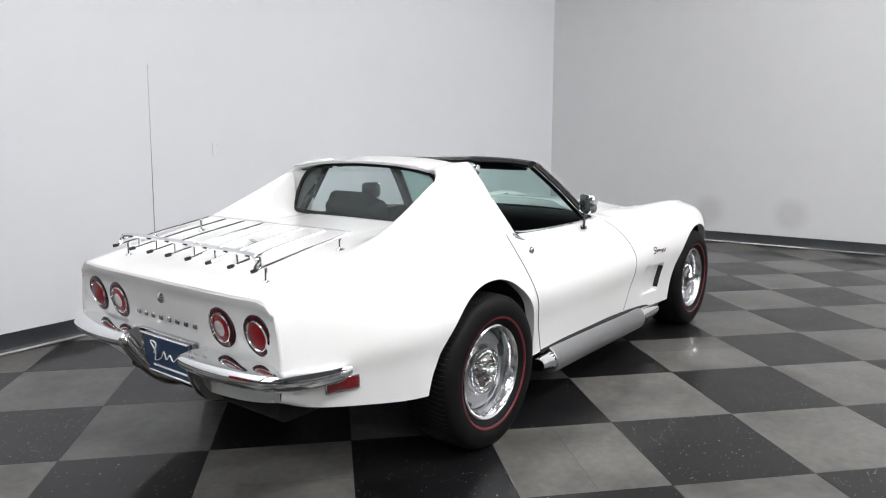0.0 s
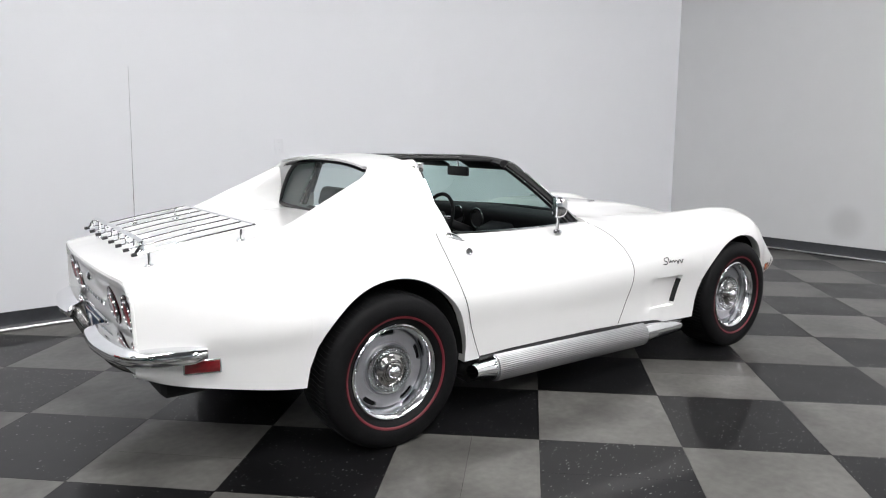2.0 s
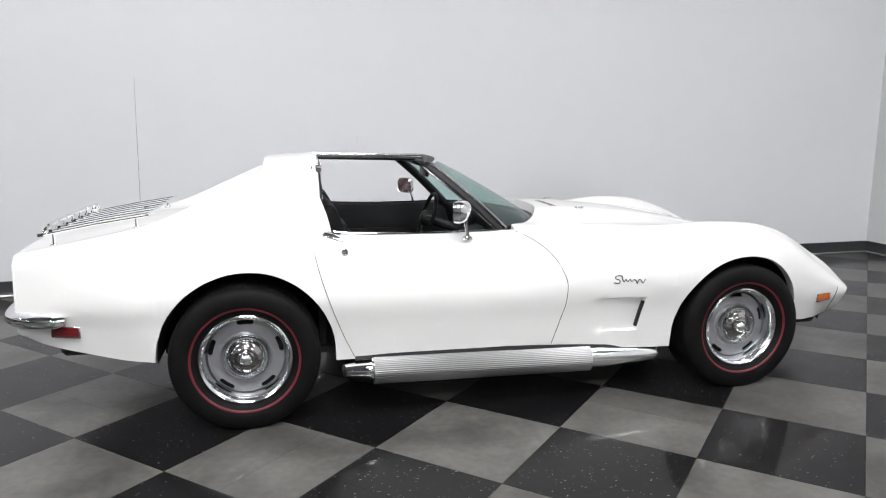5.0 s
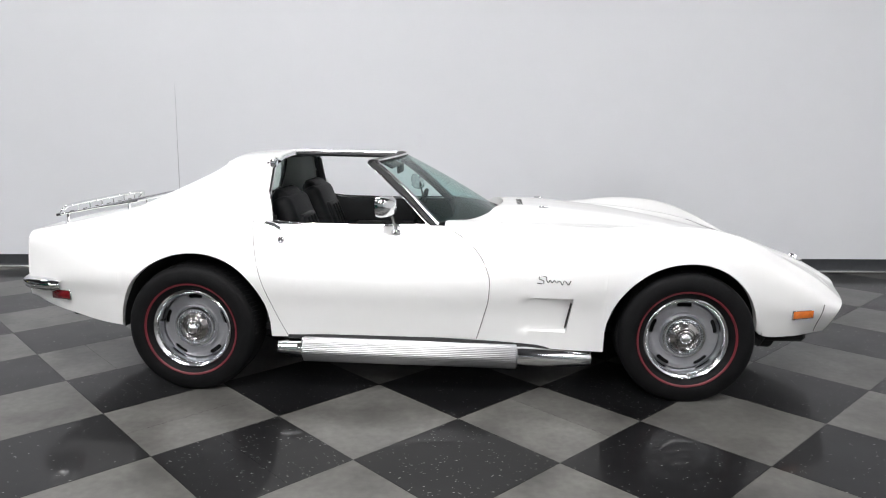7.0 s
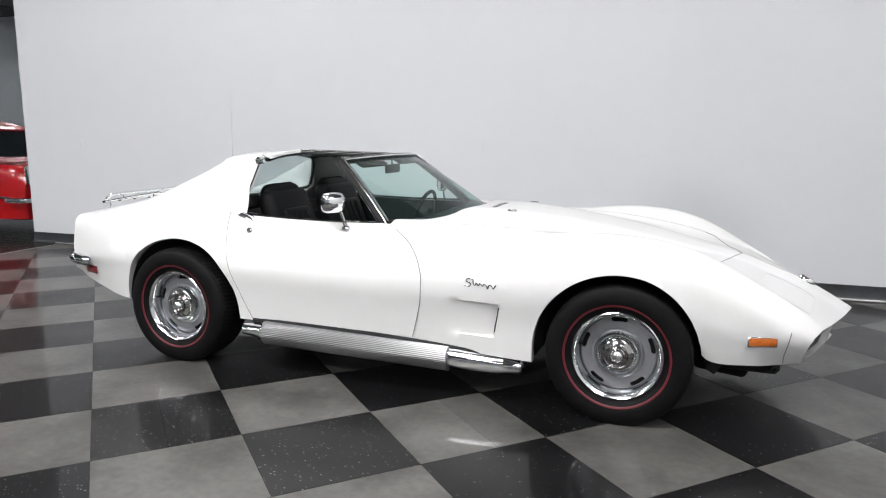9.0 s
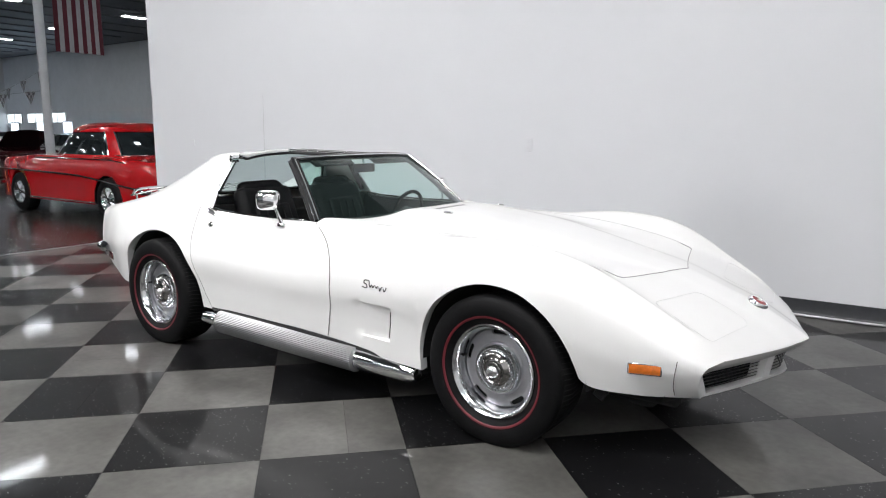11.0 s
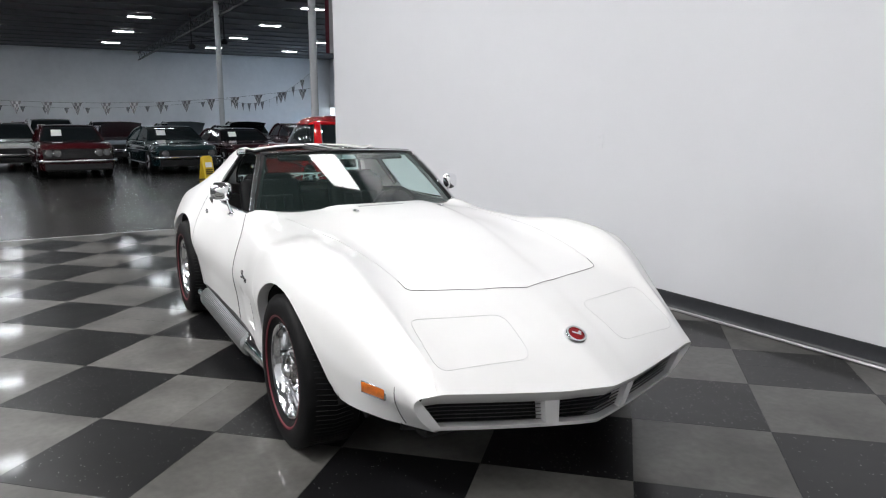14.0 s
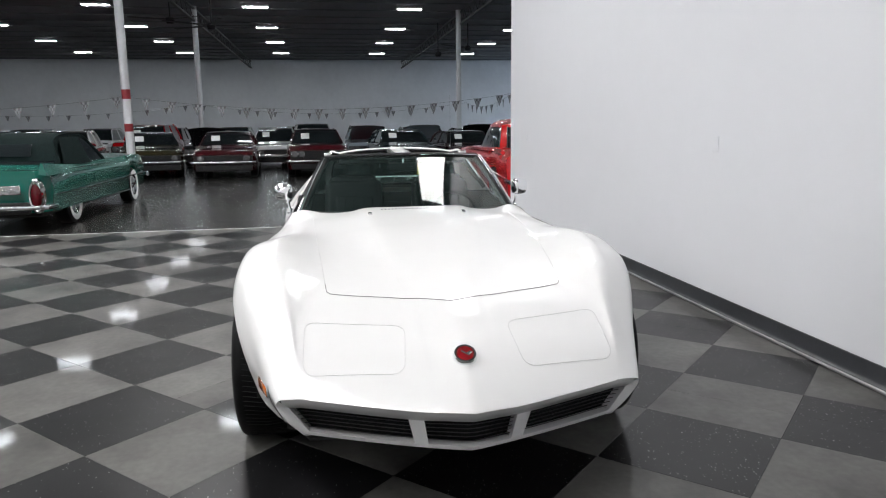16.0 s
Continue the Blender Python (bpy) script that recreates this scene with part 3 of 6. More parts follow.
ALL = sorted(SEC)
NT = 22
rear = [s for s in ALL if s <= 0.125]
front = [s for s in ALL if s >= 1.30]
cabin = [s for s in ALL if 0.34 <= s <= 1.34]
halo = [rear[-1]] + [s for s in ALL if rear[-1] < s < 0.352] + [0.355]
jamb = [0.355] + [s for s in ALL if 0.358 < s <= 0.45]
body_parts = [both(*skin(rear, 0, None)), both(*skin(front, 0, None, open_screen=True)), both(*skin([s for s in ALL if jamb[-1] <= s <= front[0]], NT + 1, None)), both(*skin(halo, 0, None, True))]
# short run behind the door up to the belt
body_parts.append(both(*skin(jamb, NT + 6, None)))


def flange(ss, deep):
    P = []
    for s in ss:
        y, z = SEC[s][-1]
        x = nose(y, s, z)
        P.append([(x, y, z), (x, y - 0.012, z - 0.004), (x, y - deep, z)])
    return grid(P)


body_parts.append(both(*flange(ALL, 0.05)))
mesh_ob("body", *merge(*body_parts), PAINT, car, "glossy white fibreglass body")

# roof lining, pillar faces and rear window surround
V, F = both(*grid([[(nose(y, s, z), y * 0.97, z - 0.028) for y, z in section(s, True)[:NT]] for s in (0.118, 0.2, 0.28, 0.352)]))
mesh_ob("headliner", V, F, BLACK, car)
q = section(0.355, True)[:NT + 9]
mesh_ob("halo_edge", *both(*grid([[(0.3552, y, z + 0.0003), (0.363, y * 0.997, z - 0.005), (0.365, y * 0.99, z - 0.017)] for y, z in q])), PAINT, car)
mesh_ob("halo_seal", *both(*grid([[(0.365, y * 0.99, z - 0.017), (0.368, y * 0.98, z - 0.026), (0.352, y * 0.95, z - 0.036)] for y, z in q])), BLACK, car)
mesh_ob("halo_trim", *both(*tube([(0.370, y * 0.990, z - 0.018) for y, z in q[::2]], 0.009, 6)), CHROME, car, "chrome trim round the roof opening")
q = section(0.115, True)[:NT + 1]
mesh_ob("roof_rear_lip", *both(*grid([[(0.1148, y, z + 0.0003), (0.110, y * 0.995, z - 0.006), (0.116, y * 0.985, z - 0.014)] for y, z in q])), PAINT, car)
def roof_corner(sg, n=13):
    """Curved web closing the corner between the roof's rear edge and a sail panel's ridge."""
    qr = section(0.118, True)[:NT + 1]
    yc = float(yk(0.118))
    y1, s1 = 0.455, -0.005

    def edge_z(y):
        return float(np.interp(min(y, yc), qr[:, 0], qr[:, 1]))
    rows_ = []
    for a in np.linspace(0, 1, n):
        ey = (1 - a) ** 2 * y1 + 2 * a * (1 - a) * yc + a * a * (float(yk(s1)) - 0.004)
        es = (1 - a) ** 2 * 0.118 + 2 * a * (1 - a) * 0.112 + a * a * s1
        ez = edge_z(ey) * (1 - a) + float(zk(es)) * a
        if a <= 0.5:
            oy = y1 + (yc + 0.012 - y1) * 2 * a
            o = (0.136, oy, edge_z(oy) - 0.005)
        else:
            os_ = 0.136 + (s1 - 0.136) * (2 * a - 1)
            o = (os_, float(yk(os_)) + 0.014, float(zk(os_)) - 0.007 - 0.012 * (2 * a - 1))
        m = (o[0] * 0.45 + es * 0.55, o[1] * 0.45 + ey * 0.55, o[2] * 0.45 + ez * 0.55 + 0.003 - 0.007 * a * a)
        rows_.append([(x, sg * y, z) for x, y, z in (o, m, (es, ey, ez - 0.002 - 0.008 * a * a), (es + 0.004, ey + 0.005, ez - 0.018))])
    return grid(rows_)


for sg in (-1, 1):
    mesh_ob("roof_corner", *roof_corner(sg), PAINT, car)
win = [(0.0, 0.922), (0.30, 0.922), (0.480, 0.932), (0.500, 0.97), (0.490, 1.05), (0.460, 1.115), (0.40, 1.151), (0.28, 1.174), (0.0, 1.186)]
wl = smooth_line(win, 40)
q = section(0.118, True)[:NT + 1]
surround = []
for y, z in wl[6:]:
    d = np.array((y, z - 1.0)) / max(np.hypot(y, z - 1.0), 1e-6) * 0.055
    y2 = y + d[0]
    z2 = min(z + d[1], float(np.interp(y2, q[:, 0], q[:, 1])) - 0.010)
    surround.append([(0.096 + 0.32 * (z - 0.922), y, z), (min(0.104, 0.093 + 0.32 * (z - 0.922)), y2, z2)])
mesh_ob("rear_window_surround", *both(*grid(surround)), PAINT, car)
mesh_ob("rear_window", *both(*grid([[(0.095 + 0.32 * (z - 0.922), 0, z), (0.095 + 0.32 * (z - 0.922), y, z)] for y, z in wl])), REARGLASS, car, "small upright rear window glass").visible_shadow = False
mesh_ob("rear_window_seal", *both(*tube([(0.089 + 0.32 * (z - 0.922), y, z) for y, z in wl], 0.011, 6)), BLACK, car)

# ---- underside, wheel wells, cockpit tub ----
for cx, cz, r in (RA, FA):
    a = np.linspace(-0.03, np.pi + 0.03, 30)
    for sg in (-1, 1):
        P = [[(cx + (r - 0.006) * math.cos(t), sg * y, max(cz + (r - 0.006) * math.sin(t), 0.16)) for y in (min(0.885, float(yl(cx + (r - 0.006) * math.cos(t))) - 0.03), 0.60, 0.45)] for t in a]
        V, F = grid(P)
        fan = [(cx + (r - 0.006) * math.cos(t), sg * 0.46, max(cz + (r - 0.006) * math.sin(t), 0.16)) for t in a]
        mesh_ob("wheel_well", *merge((V, F), (fan, [tuple(range(len(fan)))])), VOID, car)
part("underbody", joined(rbox(1.62, 1.58, 0.10, 0.02, 1, (1.25, 0, 0.235)), rbox(0.44, 1.1, 0.14, 0.02, 1, (-0.62, 0, 0.36)), rbox(0.9, 0.86, 0.16, 0.02, 1, (2.48, 0, 0.30)), rbox(0.8, 0.86, 0.2, 0.02, 1, (0.0, 0, 0.32)), rbox(0.35, 1.2, 0.06, 0.02, 1, (3.02, 0, 0.27))), VOID, car)
part("tub", joined(rbox(1.22, 1.44, 0.03, 0, 1, (0.95, 0, 0.30)), rbox(0.03, 1.40, 0.56, 0, 1, (0.36, 0, 0.60)), rbox(0.03, 1.4, 0.5, 0, 1, (1.6, 0, 0.56)), rbox(0.5, 1.10, 0.02, 0, 1, (0.14, 0, 0.80))), CARPET, car, "black carpeted cockpit floor and rear shelf")
part("centre_console", joined(rbox(1.1, 0.26, 0.30, 0.03, 3, (0.95, 0, 0.46)), rbox(0.3, 0.24, 0.28, 0.03, 3, (1.38, 0, 0.66), (0, -20, 0))), LEATHER, car)
for sg in (-1, 1):
    P = [[(x, sg * y, z) for y, z in ((0.752, float(zs(x)) + 0.018), (0.70, float(zs(x)) + 0.022), (0.672, 0.80), (0.665, 0.62), (0.68, 0.34))] for x in np.linspace(0.38, 1.40, 12)]
    mesh_ob("door_card", *grid(P), LEATHER, car, "black padded door trim")
    part("armrest", rbox(0.42, 0.06, 0.07, 0.025, 3, (0.8, sg * 0.645, 0.66)), LEATHER, car)
    mesh_ob("belt_trim", *tube([(x, sg * (float(ys(x)) - 0.022), float(zs(x)) + 0.030) for x in np.linspace(0.42, 1.22, 12)], 0.006, 6), CHROME, car, "thin bright window trim")

# ---- cut lines, doors and lids ----
def mirror_ring(x, k):
    """A rounded-rectangle ring, k times the mirror's size, at x."""
    return [(x, 0.066 * k * math.copysign(abs(math.cos(a)) ** 0.55, math.cos(a)), 0.054 * k * math.copysign(abs(math.sin(a)) ** 0.55, math.sin(a))) for a in np.linspace(0, 2 * np.pi, 28, endpoint=False)]


def mirror_shell():
    return grid([mirror_ring(x, k) for x, k in ((0.0, 0.88), (-0.004, 0.93), (0.002, 1.0), (0.020, 0.99), (0.038, 0.90), (0.052, 0.68), (0.060, 0.36), (0.062, 0.02))], None, True)



def side_patch(rows, lift, n=14):
    """A panel on the side: rows of (z, x left, x right)."""
    out = []
    for sg in (-1, 1):
        P = []
        for z, a, b in rows:
            xs = np.linspace(a, b, n)
            P.append([(x, sg * (side_y(x, z) + lift), z) for x in xs])
        P = np.array(P)
        inner = P.copy()
        inner[:, :, 1] -= sg * 0.012
        out.append((sg, P, inner))
    return out


xr = line(".29 .500, .40 .450, .55 .394, .70 .347, .80 .324, .86 .313, .90 .310")
xf = line(".29 1.468, .40 1.50, .52 1.528, .60 1.532, .68 1.508, .76 1.452, .82 1.372, .84 1.335, .90 1.28")
zrow = list(np.linspace(0.296, 0.835, 26))
for sg, P, inner in side_patch([(z, float(xr(z)), float(xf(z))) for z in zrow], 0.0025, 40):
    top = []
    for x in P[-1][:, 0]:
        top.append((x, sg * (float(ys(x)) - 0.012), max(float(zs(x)) + 0.022, 0.846)))
    P2 = np.concatenate([inner[:1], P, np.array(top)[None]], 0)
    side_a, side_b = np.stack([inner[:, 0], P[:, 0]], 0), np.stack([P[:, -1], inner[:, -1]], 0)
    d = mesh_ob("door", *merge(grid(P2), grid(side_a), grid(side_b)), PAINT, car, "white door panel")
    edge = [P[k, -1] for k in range(len(P))] + [(1.30, sg * (float(ys(1.30)) - 0.022), float(zs(1.30)) + 0.026)]
    mesh_ob("door_gap", *tube(edge, 0.0021, 5), SEAM, d)
    mesh_ob("door_gap", *tube([P[k, 0] for k in range(len(P))] + [(float(xr(z)), sg * (side_y(float(xr(z)), z) + 0.0025), z) for z in (0.850, 0.864, 0.876)], 0.0016, 5), SEAM, d)
    mesh_ob("door_lock", *lathe([(0.0, sg * 0.004), (0.006, sg * 0.004), (0.007, sg * 0.009), (0.013, sg * 0.010), (0.017, sg * 0.006), (0.019, 0)], 20, (0.466, 0, 0.782)), CHROME2, d, "round chrome key lock")
    bpy.context.view_layer.update()
    d.children[-1].location = (0, sg * (side_y(0.466, 0.782) + 0.006), 0)
    hx = np.linspace(0.365, 0.465, 8)
    hz = 0.868 - 0.045 * 0.33
    hp_ = part("door_handle", rbox(0.092, 0.008, 0.036, 0.003, 2), CHROME2, d, "chrome flush door release")
    hp_.matrix_basis = pose(0.415, sg * (side_y(0.415, hz) + 0.001), hz, sg * 48, 18, 0)
    mesh_ob("handle_recess", *tube([(x, sg * (side_y(x, 0.858 - (x - 0.37) * 0.32) + 0.001), 0.863 - (x - 0.37) * 0.34) for x in hx], 0.0025, 6), SEAM, d, "dark slot under the door release")
    mb = (1.055, sg * (float(ys(1.055)) + 0.004), 0.833)
    m = mesh_ob("door_mirror", *mirror_shell(), CHROME, car, "chrome door mirror")
    m.location, m.rotation_euler = (0.996, sg * 0.812, 0.962), (0, 0, sg * radians(34))
    mesh_ob("mirror_stem", *tube([mb, (1.045, sg * 0.785, 0.88), (1.03, sg * 0.80, 0.945)], [0.013, 0.008, 0.007], 8), CHROME, car)
    mesh_ob("mirror_foot", *lathe([(0, 0.01), (0.016, 0.008), (0.026, 0.002), (0.028, -0.008)], 20, (mb[0], mb[1], mb[2] - 0.002), "z"), CHROME, car)
    mesh_ob("mirror_glass", *grid([[(-0.001, 0, 0)] * 28, mirror_ring(-0.0012, 0.88)], None, True), CHROME2, m, "mirror glass")

# fender outlet behind the front wheel: dark slot in the rear-facing wall of the scoop
for sg in (-1, 1):
    P = []
    for z in np.linspace(0.366, 0.502, 8):
        yo = float(np.interp(-z, -section(1.9415)[NT:, 1], section(1.9415)[NT:, 0]))
        xw = 1.9405 - 0.2 * (0.52 - z)
        P.append([(xw - 0.004, sg * (yo - 0.034), z), (xw - 0.002, sg * (yo - 0.003), z), (xw + 0.0005, sg * (yo + 0.0008), z)])
    mesh_ob("fender_vent", *grid(P), BLACK, car, "dark slot behind the front wheel")

# bonnet and lamp lids: proud by a hair, with a fine dark gap
def top_patch(outline, name, label, lift=0.002, gap=True):
    pts = smooth_line(list(outline) + [outline[0]], 64) if len(outline) < 20 else np.array(outline)
    loop = []
    for x, y in pts:
        lo, hi = x - 0.2, x + 0.05
        for _ in range(24):
            mid = (lo + hi) / 2
            if nose(y, mid, 0.6) < x:
                lo = mid
            else:
                hi = mid
        loop.append((x, y, top_z(lo, y) + lift))
    return loop


hood = [(1.60, 0.0), (1.60, 0.25), (1.585, 0.45), (1.56, 0.585), (1.75, 0.592), (2.2, 0.565), (2.6, 0.53), (2.84, 0.508), (2.885, 0.495), (2.898, 0.46), (2.94, 0.28), (2.985, 0.12), (3.022, 0.0)]
lp = top_patch(smooth_line(hood, 90), "hood", "")
hoodgap = [(x, y, z) for x, y, z in lp[24:]]
for name_, run, mat_ in (("bonnet_gap", [p for p in hoodgap if p[0] > 2.80], SEAM), ("bonnet_side_gap", [p for p in hoodgap if p[0] < 2.84], FINE)):
    for sg in (-1, 1):
        mesh_ob(name_, *tube([(x, sg * y, z) for x, y, z in run], 0.0013, 5), mat_, car, "fine gap round the bonnet")


def rounded(corners, r, n=6):
    out = []
    k = len(corners)
    for i in range(k):
        p0, p1, p2 = (np.array(corners[(i + d) % k]) for d in (-1, 0, 1))
        a = p1 + (p0 - p1) / np.linalg.norm(p0 - p1) * r
        b = p1 + (p2 - p1) / np.linalg.norm(p2 - p1) * r
        for t in np.linspace(0, 1, n):
            out.append(tuple((1 - t) ** 2 * a + 2 * t * (1 - t) * p1 + t * t * b))
    return out


for sg in (-1, 1):
    cs = rounded([(3.058, 0.588), (3.132, 0.200), (3.358, 0.222), (3.293, 0.590)], 0.05)
    dense = []
    for i in range(len(cs)):
        a, b = np.array(cs[i]), np.array(cs[(i + 1) % len(cs)])
        m_ = max(1, int(np.linalg.norm(b - a) / 0.04))
        dense += [tuple(a + (b - a) * t / m_) for t in range(m_)]
    lid = [(x, sg * y, z) for x, y, z in top_patch(dense + [dense[0]] if len(dense) >= 20 else dense, "lid", "", 0.0015)]
    mesh_ob("headlamp_lid_gap", *tube(lid, 0.0009, 5), FINE, car, "fine gap round a closed pop-up headlamp lid")

e = mesh_ob("nose_badge", *lathe([(0, 0.012), (0.028, 0.011), (0.032, 0.006)], 32, axis="z"), REDLENS, car, "round red enamel badge in a chrome ring")
e.location, e.rotation_euler = (3.335, 0, top_z(3.232, 0) + 0.001), (0, radians(29), 0)
mesh_ob("badge_ring", *lathe([(0.031, 0.004), (0.033, 0.013), (0.040, 0.014), (0.046, 0.004), (0.046, -0.006)], 32, axis="z"), CHROME, e)
mesh_ob("badge_flags", *merge(tube([(-0.012, -0.014, 0.013), (0.010, 0.016, 0.013)], 0.003, 6), tube([(0.004, 0.008, 0.013), (-0.006, 0.022, 0.013)], 0.006, 6, flat=0.4)), CHROME, e)
for sg in (-1, 1):
    pts = smooth_line([(1.765 + dx, sg * (side_y(1.765 + dx, 0.613 + dz) + 0.004), 0.613 + dz) for dx, dz in ((0, -0.010), (0.028, -0.012), (0.030, 0.002), (0.010, 0.010), (0.014, 0.022), (0.042, 0.022), (0.046, 0.004), (0.055, -0.006), (0.062, 0.006), (0.072, -0.006), (0.082, 0.006), (0.094, -0.006), (0.102, 0.004), (0.116, -0.004), (0.120, -0.016), (0.130, 0.004), (0.142, -0.004), (0.150, -0.014), (0.162, 0.006))], 110)
    mesh_ob("fender_script", *tube(pts, 0.0025, 5), DARKCHROME, car, "dark chrome scroll badge")
    mk = part("side_marker", rbox(0.120, 0.014, 0.038, 0.004, 2, (0, 0, 0)), AMBER, car, "amber side marker lamp")
    mk.location, mk.rotation_euler = (3.10, sg * (side_y(s_of(3.10, 0.765, 0.43), 0.432) + 0.001), 0.432), (0, 0, -sg * radians(20))
    part("bezel", rbox(0.130, 0.010, 0.047, 0.003, 1, (0, 0, 0)), CHROME2, mk)
    mk = part("side_marker", rbox(0.125, 0.014, 0.045, 0.004, 2, (0, 0, 0)), MARKERRED, car, "dark red rear side marker lamp")
    mk.location, mk.rotation_euler = (-0.745, sg * (side_y(-0.745, 0.468) + 0.001), 0.468), (0, 0, sg * radians(18))
    part("bezel", rbox(0.134, 0.010, 0.054, 0.003, 1, (0, 0, 0)), CHROME2, mk)
for sg in (-1, 1):
    sq = s_of(3.19, 0.74, 0.40)
    mesh_ob("bumper_gap", *tube([(nose(side_y(sq, z), sq, z) + 0.23 * max(0.47 - z, 0) * min(max((sq - 3.05) / 0.367, 0), 1), sg * (side_y(sq, z) + 0.0005), z) for z in np.linspace(0.325, 0.478, 8)], 0.0018, 5), SEAM, car, "fine gap between wing and bumper skin")
for sg in (-1, 1):
    part("washer_jet", rbox(0.05, 0.022, 0.012, 0.004, 2, (1.83, sg * 0.27, top_z(1.83, 0.27) + 0.005)), CHROME2, car)

# ---- front fascia: lip, three grilles, dividers ----
def lip(y, drop=0.0, back=0.0):
    q = SEC[S1]
    k = int(np.argmax(q[:, 0]))
    z = float(np.interp(abs(y), q[:k, 0], q[:k, 1])) - drop
    return (nose(y, S1, z) - back, y, z)


yy = np.linspace(-0.668, 0.668, 41)
band = [[lip(y), lip(y, 0.005, 0.001), lip(y, 0.049, 0.022), lip(y, 0.055, 0.05)] for y in yy]
mesh_ob("nose_lip", *grid(band), PAINT, car)


def chin(y, up=0.0, back=0.0):
    z = 0.292 + 0.02 * (y / 0.68) ** 2 + up
    return (nose(y, S1, z) - back, y, z)


band = [[chin(y, 0.020, 0.05), chin(y, 0.022), chin(y, 0.006), chin(y, -0.004, 0.02), chin(y, -0.002, 0.14)] for y in yy * 0.888]
mesh_ob("chin_lip", *grid(band), PAINT, car)


def fascia(y, t):
    """A point between lip (t = 0) and chin (t = 1); the opening narrows downwards."""
    a, b = np.array(lip(y, 0.048, 0.022)), np.array(chin(y * 0.888, 0.018))
    return a * (1 - t) + b * t


for y0, y1 in ((-0.222, -0.168), (0.168, 0.222)):
    w = [[tuple(fascia(y, t)) for t in np.linspace(0, 1, 6)] for y in np.linspace(y0, y1, 4)]
    deep = [[(x - 0.06, y, z) for x, y, z in w[0]]] + w + [[(x - 0.06, y, z) for x, y, z in w[-1]]]
    mesh_ob("grille_divider", *grid(deep), PAINT, car)
# rims at the ends of the opening, from the side skin's edge inwards
edge = [(y, z) for y, z in SEC[S1] if z < 0.4595 and y > 0.5]
for sg in (-1, 1):
    rows_ = []
    for y, z in edge:
        o = np.array((nose(y, S1, z), sg * y, z))
        t = min(max((0.425 - z) / 0.10, 0), 1)
        i = np.array(fascia(sg * 0.645, t))
        rows_.append([o, o * 0.4 + i * 0.6 + (0.004, 0, 0), i, i + (-0.06, 0, 0)])
    mesh_ob("grille_divider", *grid(rows_), PAINT, car)
back = [[(lip(y, 0.03)[0] - 0.10, y, 0.50), (lip(y, 0.03)[0] - 0.16, y, 0.28)] for y in yy]
mesh_ob("grille_backing", *grid(back), VOID, car)
for y0, y1 in ((-0.65, -0.215), (-0.175, 0.175), (0.215, 0.65)):
    for k in range(6):
        t = (k + 0.6) / 6.4
        row = []
        for y in np.linspace(y0, y1, 12):
            p = fascia(y, t) - np.array((0.028, 0, 0))
            row.append([p + (-0.004, 0, 0.0), p + (0.001, 0, 0.0012), p + (0.003, 0, 0), p + (0.001, 0, -0.0012), p + (-0.004, 0, 0.0)])
        mesh_ob("grille_slat", *grid(row), SLAT, car)

# ---- tail panel, lamps, bumper ----
def tail_x(y, z):
    w = min(abs(y) / 0.685, 1) ** 8
    return (-0.944 - 0.045 * max(-0.7, (z - 0.55) / 0.25) + 0.034 * (y / 0.69) ** 2) * (1 - w) - 0.958 * w


rows = []
q = SEC[S0]
for z in np.linspace(0.362, 0.734, 17):
    ym = float(np.interp(-z, -q[NT:, 1], q[NT:, 0]))
    rows.append([(tail_x(y, z), y, z + 0.088 * (abs(y) / ym) ** 4 * max(0, 1 - (z - 0.362) / 0.25)) for y in np.linspace(-ym, ym, 41)])
top = []
for t in np.linspace(-1, 1, 41):
    y = 0.672 * t
    k = int(np.argmax(q[:, 0]))
    z = float(np.interp(abs(y), q[:k, 0], q[:k, 1]))
    top.append((nose(y, S0, z), y, z))
low_row = rows[-1]
for fx, dz in ((0.55, -0.040), (0.9, -0.022), (1.0, -0.009)):
    rows.append([(a[0] + (b[0] - a[0]) * fx - (0.003 if fx > 0.8 else 0), a[1] + (b[1] - a[1]) * fx, b[2] + dz) for a, b in zip(low_row, top)])
rows.append([(b[0] + 0.004, b[1], b[2] + 0.0006) for b in top])
rows.append([(b[0] + 0.012, b[1], b[2] + 0.0022) for b in top])
mesh_ob("tail_panel", *grid(rows), PAINT, car, "white concave tail panel")
for j in (0, -1):
    mesh_ob("tail_edge", *tube([np.array(r[j]) + (0.006, 0.004 * (1 if j == 0 else -1), 0) for r in rows[2:-1]], 0.009, 8), PAINT, car)
for y, inner in ((-0.565, 0), (-0.365, 1), (0.365, 1), (0.565, 0)):
    lamp = mesh_ob("tail_lamp", *lathe([(0, -0.014), (0.030, -0.013), (0.050, -0.008), (0.058, 0.0)], 36, axis="x"), REDLENS, car, "round red tail lamp with a chrome ring")
    lamp.location, lamp.rotation_euler = (tail_x(y, 0.652) + 0.004, y, 0.652), (0, radians(-10), 0)
    mesh_ob("ring", *lathe([(0.051, -0.010), (0.0525, -0.013), (0.0555, -0.013), (0.0575, -0.006)], 36, axis="x"), CHROME, lamp)
    mesh_ob("rim", *lathe([(0.0735, -0.006), (0.0750, -0.008), (0.0775, -0.004)], 36, axis="x"), BLACK, lamp)
    mesh_ob("bezel", *lathe([(0.056, -0.0075), (0.066, -0.0085), (0.0745, -0.006), (0.078, 0.002)], 36, axis="x"), DEEPRED, lamp)
    if inner:
        mesh_ob("reversing_lens", *lathe([(0, -0.020), (0.020, -0.0185), (0.030, -0.014)], 30, axis="x"), CLEARLENS, lamp, "clear reversing lens in the middle")
